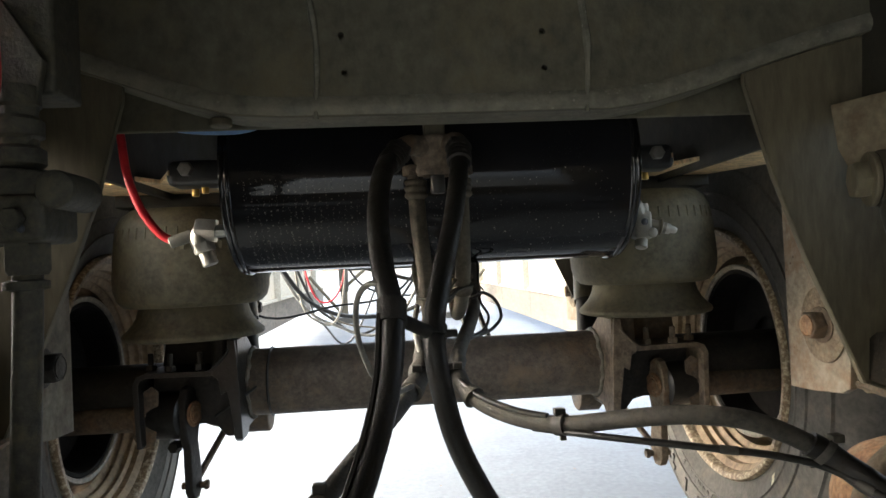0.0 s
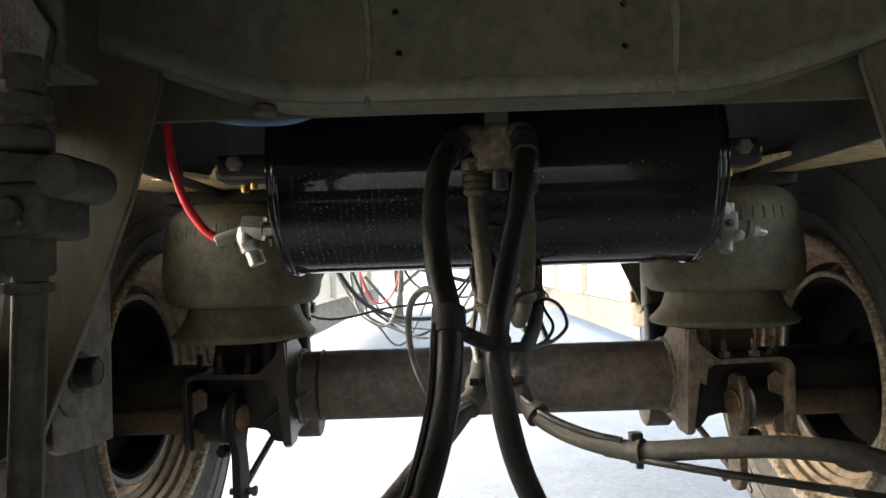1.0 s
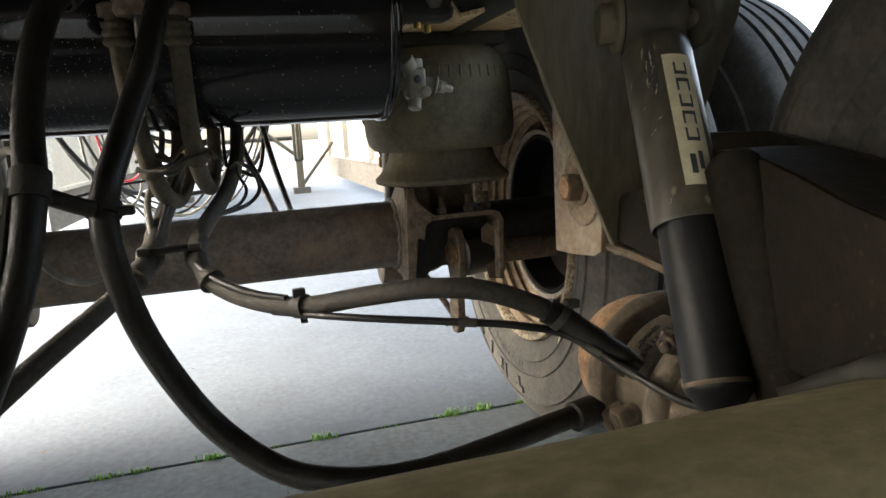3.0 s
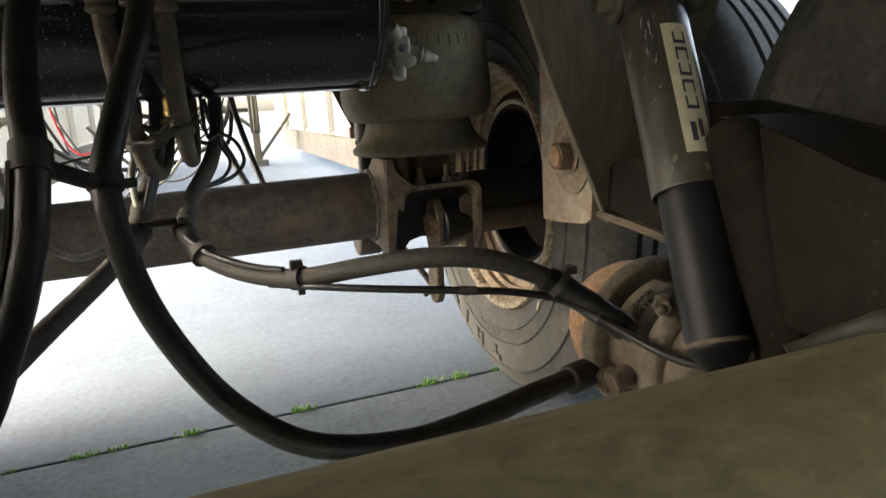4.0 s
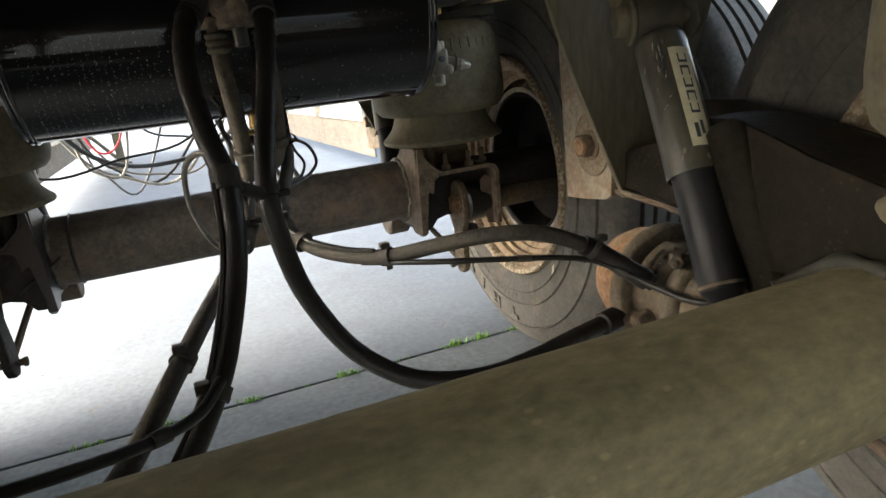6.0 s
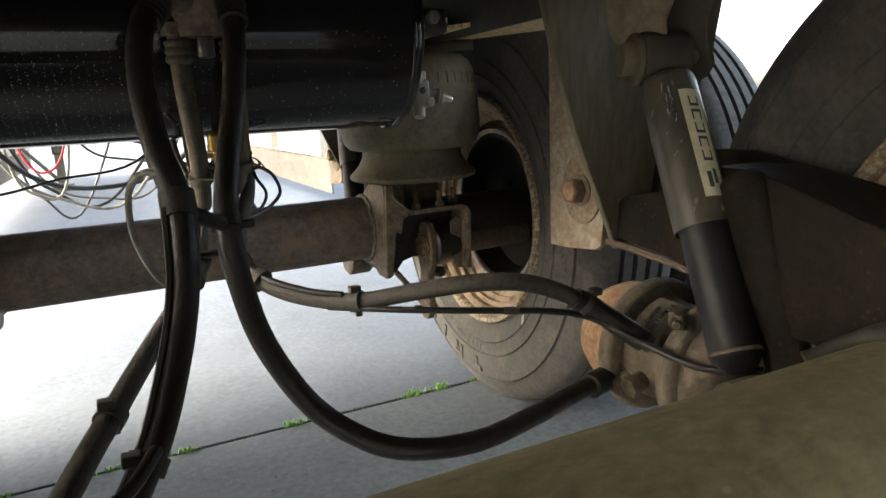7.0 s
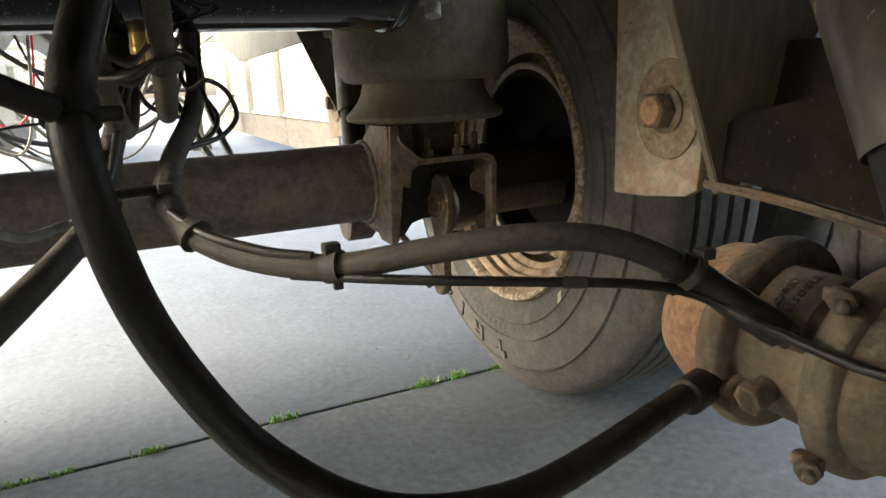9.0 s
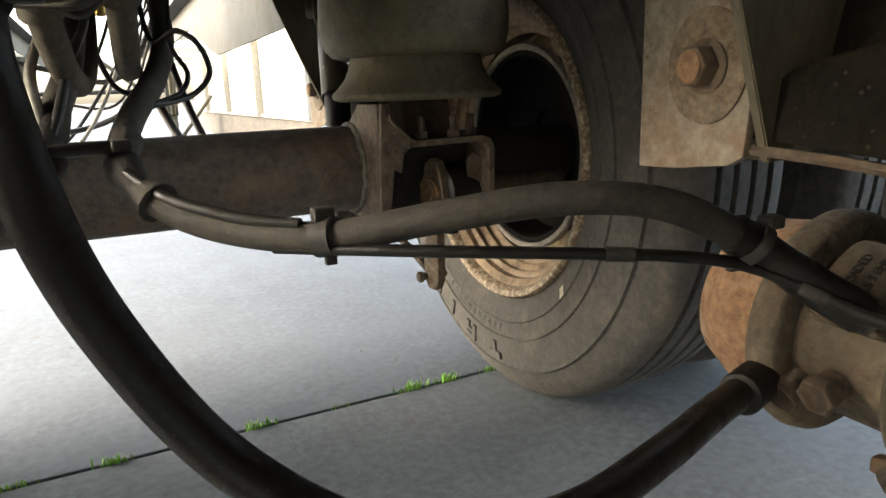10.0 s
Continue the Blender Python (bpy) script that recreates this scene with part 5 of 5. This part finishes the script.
hose("wire_loop", [(0.115, 1.25, 1.0), (0.11, 1.2, 0.82), (0.09, 1.08, 0.69), (0.084, 1.02, 0.655), (0.094, 1.0, 0.630), (0.084, 0.985, 0.612), (0.062, 0.955, 0.604), (0.048, 0.935, 0.599)], 0.0025, WIRE, "black wire looped beside the conduit", "cable", 8)
hose("thin_line", [(-0.027, 0.862, 0.562), (-0.024, 0.892, 0.590), (-0.028, 0.93, 0.63), (-0.018, 0.99, 0.67), (-0.02, 1.1, 0.71), (-0.02, 1.2, 0.85), (-0.02, 1.24, 1.0)], 0.0045, WIRE_GREY, "grey line rising behind the tank", "cable", 8)
hose("thin_line", [(-0.026, 0.868, 0.566), (-0.014, 0.892, 0.592), (0.0, 0.94, 0.64), (0.012, 1.0, 0.67), (0.016, 1.1, 0.71), (0.02, 1.19, 0.85), (0.02, 1.23, 1.0)], 0.004, WIRE, "black line rising behind the tank", "cable", 8)

clips = thing("hose_clamp", (-0.04, 0.59, 0.65), "black plastic clamp joining two hoses", "clamp", "clamps")
part("band_a", lathe([(0.0126, -0.012), (0.0150, -0.012), (0.0150, 0.012), (0.0126, 0.012)], (-0.060, 0.580, 0.672), (0.02, 0.5, 0.86), 18), DARK, clips)
part("band_b", lathe([(0.0120, -0.006), (0.0142, -0.006), (0.0142, 0.006), (0.0120, 0.006)], (-0.018, 0.612, 0.648), (0.05, 0.5, 0.86), 18), DARK, clips)
part("bridge", sweep([(-0.050, 0.582, 0.664), (-0.034, 0.592, 0.655), (-0.024, 0.60, 0.650)], 0.007, 8, 4), DARK, clips)
part("tail", box(-0.008, 0.006, 0.604, 0.614, 0.642, 0.650, 0.002), DARK, clips)


def clip(p, axis, r, label="black plastic clip round a hose", w=0.007):
    k = thing("hose_clip", p, label, "clamp", "clamps")
    part("band", lathe([(r, -w), (r + 0.0025, -w), (r + 0.0025, w), (r, w)], p, axis, 18), PLASTIC, k)
    d, u, v = basis(axis)
    e = Vector(p) + v * (r + 0.004)
    part("buckle", box(e.x - 0.007, e.x + 0.007, e.y - 0.006, e.y + 0.006, e.z - 0.004, e.z + 0.005, 0.0015), PLASTIC, k)
    e = Vector(p) - v * (r + 0.004)
    part("tail", box(e.x - 0.004, e.x + 0.004, e.y - 0.003, e.y + 0.003, e.z - 0.004, e.z + 0.003, 0.001), PLASTIC, k)


clip((0.140, 0.737, 0.514), (0.7, -0.7, 0.12), 0.0110)
clip((0.391, 0.610, 0.499), (0.6, -0.3, -0.55), 0.0142, w=0.004)
clip((-0.138, 0.615, 0.483), (-0.4, -0.8, -0.28), 0.0114)
clip((-0.112, 0.487, 0.492), (-0.5, -0.5, -0.8), 0.0130)
clip((0.026, 0.869, 0.562), (0.1, -0.7, -0.5), 0.0112, w=0.004)
clip((-0.028, 0.861, 0.560), (-0.3, -0.8, -0.4), 0.0116, w=0.006)
tie = thing("hose_tie", (0.02, 0.90, 0.65), "frayed dusty cloth strap tying two brown hoses together", "strap")
tie_rng = random.Random(5)
pa, pb = Vector((-0.011, 0.862, 0.677)), Vector((0.0405, 0.870, 0.689))
for p, d, r_ in ((pa, (0.05, 0.55, -0.6), 0.0112), (pb, (0.02, 0.55, -0.6), 0.0108)):
    dv = Vector(d).normalized()
    part("wrap", sweep([p - dv * 0.012, p - dv * 0.004, p + dv * 0.004, p + dv * 0.013], r_ + 0.0025, 14, 7, 0.4), HOSE_TAN, tie, "wound cloth on a hose")
for k in range(7):
    off = Vector((0, tie_rng.uniform(-0.012, 0.004), tie_rng.uniform(-0.010, 0.012)))
    sag = Vector((0, -0.012 * tie_rng.random(), -0.010 * tie_rng.random()))
    pts = [pa + Vector((-0.014, -0.004, 0)) + off * 0.6, pa + Vector((0.008, -0.013, 0.002)) + off, (pa + pb) / 2 + Vector((0, -0.012, 0)) + off + sag, pb + Vector((-0.006, -0.013, 0.002)) + off, pb + Vector((0.014, -0.005, 0.004)) + off * 0.7]
    part("strand", sweep(pts, tie_rng.uniform(0.0014, 0.0030), 7, 6, 0.5), HOSE_DUSTY if k % 2 else HOSE_TAN, tie)
for k in range(4):
    e = pb + Vector((0.012, -0.008, tie_rng.uniform(-0.008, 0.008)))
    part("frayed_end", sweep([e, e + Vector((0.008, -0.004, -0.004)), e + Vector((0.010 + 0.006 * tie_rng.random(), -0.004, -0.016 * tie_rng.random()))], 0.0010, 6, 4), HOSE_TAN, tie)
tie = thing("hose_tie", (0, 0.865, 0.56), "dark strap tying two conduits together", "strap")
part("strap", sweep([(-0.03, 0.858, 0.573), (0.0, 0.858, 0.574), (0.026, 0.862, 0.574)], 0.005, 8, 5), HOSE, tie)
axclip = thing("axle_wire", (-0.33, 1.36, 0.42), "thin wire wrapped round the axle tube", "cable")
b = lathe([(0.0715, -0.003), (0.0755, 0), (0.0715, 0.003)], (-0.328, 1.415, 0.481), (1, 0, 0), 40)
part("loop", b, WIRE, axclip)
part("tail", sweep([(-0.328, 1.36, 0.50), (-0.36, 1.34, 0.475), (-0.40, 1.32, 0.45), (-0.43, 1.32, 0.43)], 0.0028, 8, 5), WIRE, axclip)

# ---- levelling valve and line on the other side, close by ----
lv = thing("levelling_valve", (-0.31, 0.37, 0.70), "dusty dark levelling valve block with tubes", "valve")
part("body", box(-0.375, -0.268, 0.352, 0.40, 0.742, 0.772, 0.005), LV, lv)
part("upper_body", plate([(-0.40, 0.775), (-0.262, 0.768), (-0.256, 0.776), (-0.262, 0.786), (-0.40, 0.802)], 0.04, in_xz(0.357), bevel=0.004), LV, lv)
# dark discs drawn for the shade inside two bolt holes
for x, r in ((-0.328, 0.0038), (-0.281, 0.0026)):
    part("bolt_hole", rod((x, 0.3516, 0.750), (x, 0.350, 0.750), r, 12), INK_HOLE, lv)
part("boss", rod((-0.262, 0.352, 0.774), (-0.262, 0.395, 0.774), 0.012), LV, lv)
# another dark disc, for the shade inside the port
part("port", rod((-0.2985, 0.3515, 0.757), (-0.2985, 0.349, 0.757), 0.0045), INK_HOLE, lv)
part("top_fitting", lathe([(0, 0), (0.013, 0), (0.0165, 0.003), (0.0165, 0.012), (0.0125, 0.015), (0.0125, 0.019), (0.0158, 0.021), (0.0158, 0.031), (0.0122, 0.034), (0.0122, 0.039), (0.0145, 0.041), (0.0145, 0.053), (0, 0.053)], (-0.294, 0.375, 0.790), (0, 0, 1), 24), LV, lv, "stacked ring fitting")
part("column", box(-0.315, -0.272, 0.38, 0.42, 0.84, 1.0, 0.003), LV, lv)
part("lower_fitting", hexagon((-0.290, 0.375, 0.742), (0, 0, -1), 0.0145, 0.020), LV, lv)
part("down_tube", sweep([(-0.290, 0.375, 0.73), (-0.293, 0.376, 0.66), (-0.300, 0.38, 0.56)], 0.009, 12, 4), LV, lv)
for x, z in ((-0.285, 0.7565), (-0.345, 0.7565)):
    part("bolt", hexagon((x, 0.3515, z), (0, -1, 0), 0.007, 0.006), LV, lv)
part("bracket_plate", plate([(-0.42, 0.80), (-0.285, 0.806), (-0.275, 0.86), (-0.30, 0.90), (-0.42, 0.90)], 0.006, in_xz(0.372), [(-0.385, 0.865, 0.008)], 0.001), LV, lv, "dusty mounting plate")
part("washer", rod((-0.292, 0.3715, 0.812), (-0.292, 0.366, 0.812), 0.010), LV, lv, "pale dusty washer")
part("flange_ring", lathe([(0.0092, 0), (0.0135, 0.001), (0.0135, 0.006), (0.0092, 0.007)], (-0.2915, 0.3755, 0.712), (0, 0, 1), 16), LV, lv)
red2 = thing("red_air_line", (-0.33, 0.36, 0.86), "red plastic air line beside the valve", "air line")
part("line", sweep([(-0.290, 0.352, 1.06), (-0.295, 0.351, 0.96), (-0.299, 0.351, 0.90), (-0.297, 0.352, 0.84), (-0.314, 0.352, 0.80), (-0.35, 0.356, 0.775)], 0.006, 12, 6), RED, red2)

# ---- lines drooping farther ahead ----
DROOPS = (
    ((-0.62, 2.3, 1.115), (-0.40, 2.5, 0.62), (-0.10, 2.7, 0.52), (0.15, 2.6, 0.66), (0.22, 2.4, 1.115), 0.009, HOSE),
    ((-0.58, 2.2, 1.115), (-0.45, 2.5, 0.66), (-0.30, 2.6, 0.50), (-0.05, 2.6, 0.50), (0.26, 2.5, 1.115), 0.006, WIRE_GREY),
    ((-0.55, 2.6, 1.115), (-0.44, 2.7, 0.70), (-0.34, 2.8, 0.52), (-0.12, 2.9, 0.47), (0.33, 2.8, 1.115), 0.006, HOSE),
    ((-0.50, 2.4, 1.115), (-0.30, 2.5, 0.80), (-0.10, 2.6, 0.70), (0.10, 2.6, 0.70), (0.30, 2.5, 1.115), 0.008, HOSE_DUSTY),
    ((-0.36, 2.8, 1.115), (-0.24, 2.9, 0.70), (-0.08, 3.0, 0.60), (0.10, 3.0, 0.64), (0.24, 2.9, 1.115), 0.005, HOSE),
    ((-0.47, 2.8, 1.115), (-0.43, 2.8, 0.72), (-0.36, 2.8, 0.58), (-0.27, 2.8, 0.68), (-0.22, 2.8, 1.115), 0.004, RED),
    ((-0.72, 1.9, 1.115), (-0.52, 2.0, 0.62), (-0.25, 2.1, 0.60), (0.0, 2.1, 0.68), (0.15, 2.1, 1.115), 0.004, WIRE),
    ((-0.52, 3.2, 1.115), (-0.47, 3.2, 0.60), (-0.40, 3.2, 0.45), (-0.25, 3.2, 0.40), (0.05, 3.2, 1.115), 0.005, WIRE),
    ((-0.44, 2.5, 1.115), (-0.42, 2.5, 0.66), (-0.36, 2.5, 0.53), (-0.26, 2.5, 0.57), (-0.20, 2.5, 1.115), 0.0045, WIRE_GREY),
    ((-0.60, 3.0, 1.115), (-0.40, 3.1, 0.56), (-0.18, 3.1, 0.44), (0.06, 3.1, 0.50), (0.30, 3.0, 1.115), 0.0045, HOSE_TAN),
    ((-0.05, 1.9, 1.115), (0.02, 1.9, 0.70), (0.08, 1.9, 0.62), (0.14, 1.9, 0.66), (0.18, 1.9, 1.115), 0.006, HOSE),
    ((0.0, 1.85, 1.115), (0.08, 1.9, 0.72), (0.13, 1.85, 0.58), (0.16, 1.7, 0.50), (0.17, 1.47, 0.48), 0.009, HOSE),
    ((0.12, 1.8, 1.115), (0.14, 1.85, 0.80), (0.16, 1.85, 0.66), (0.19, 1.7, 0.52), (0.20, 1.47, 0.48), 0.008, HOSE),
)
for a, b_, c_, d_, e_, r, m in DROOPS:
    hose("drooping_line", [a, b_, c_, d_, e_], r, m, "drooping air and electric line ahead of the axle", "cable", 8)
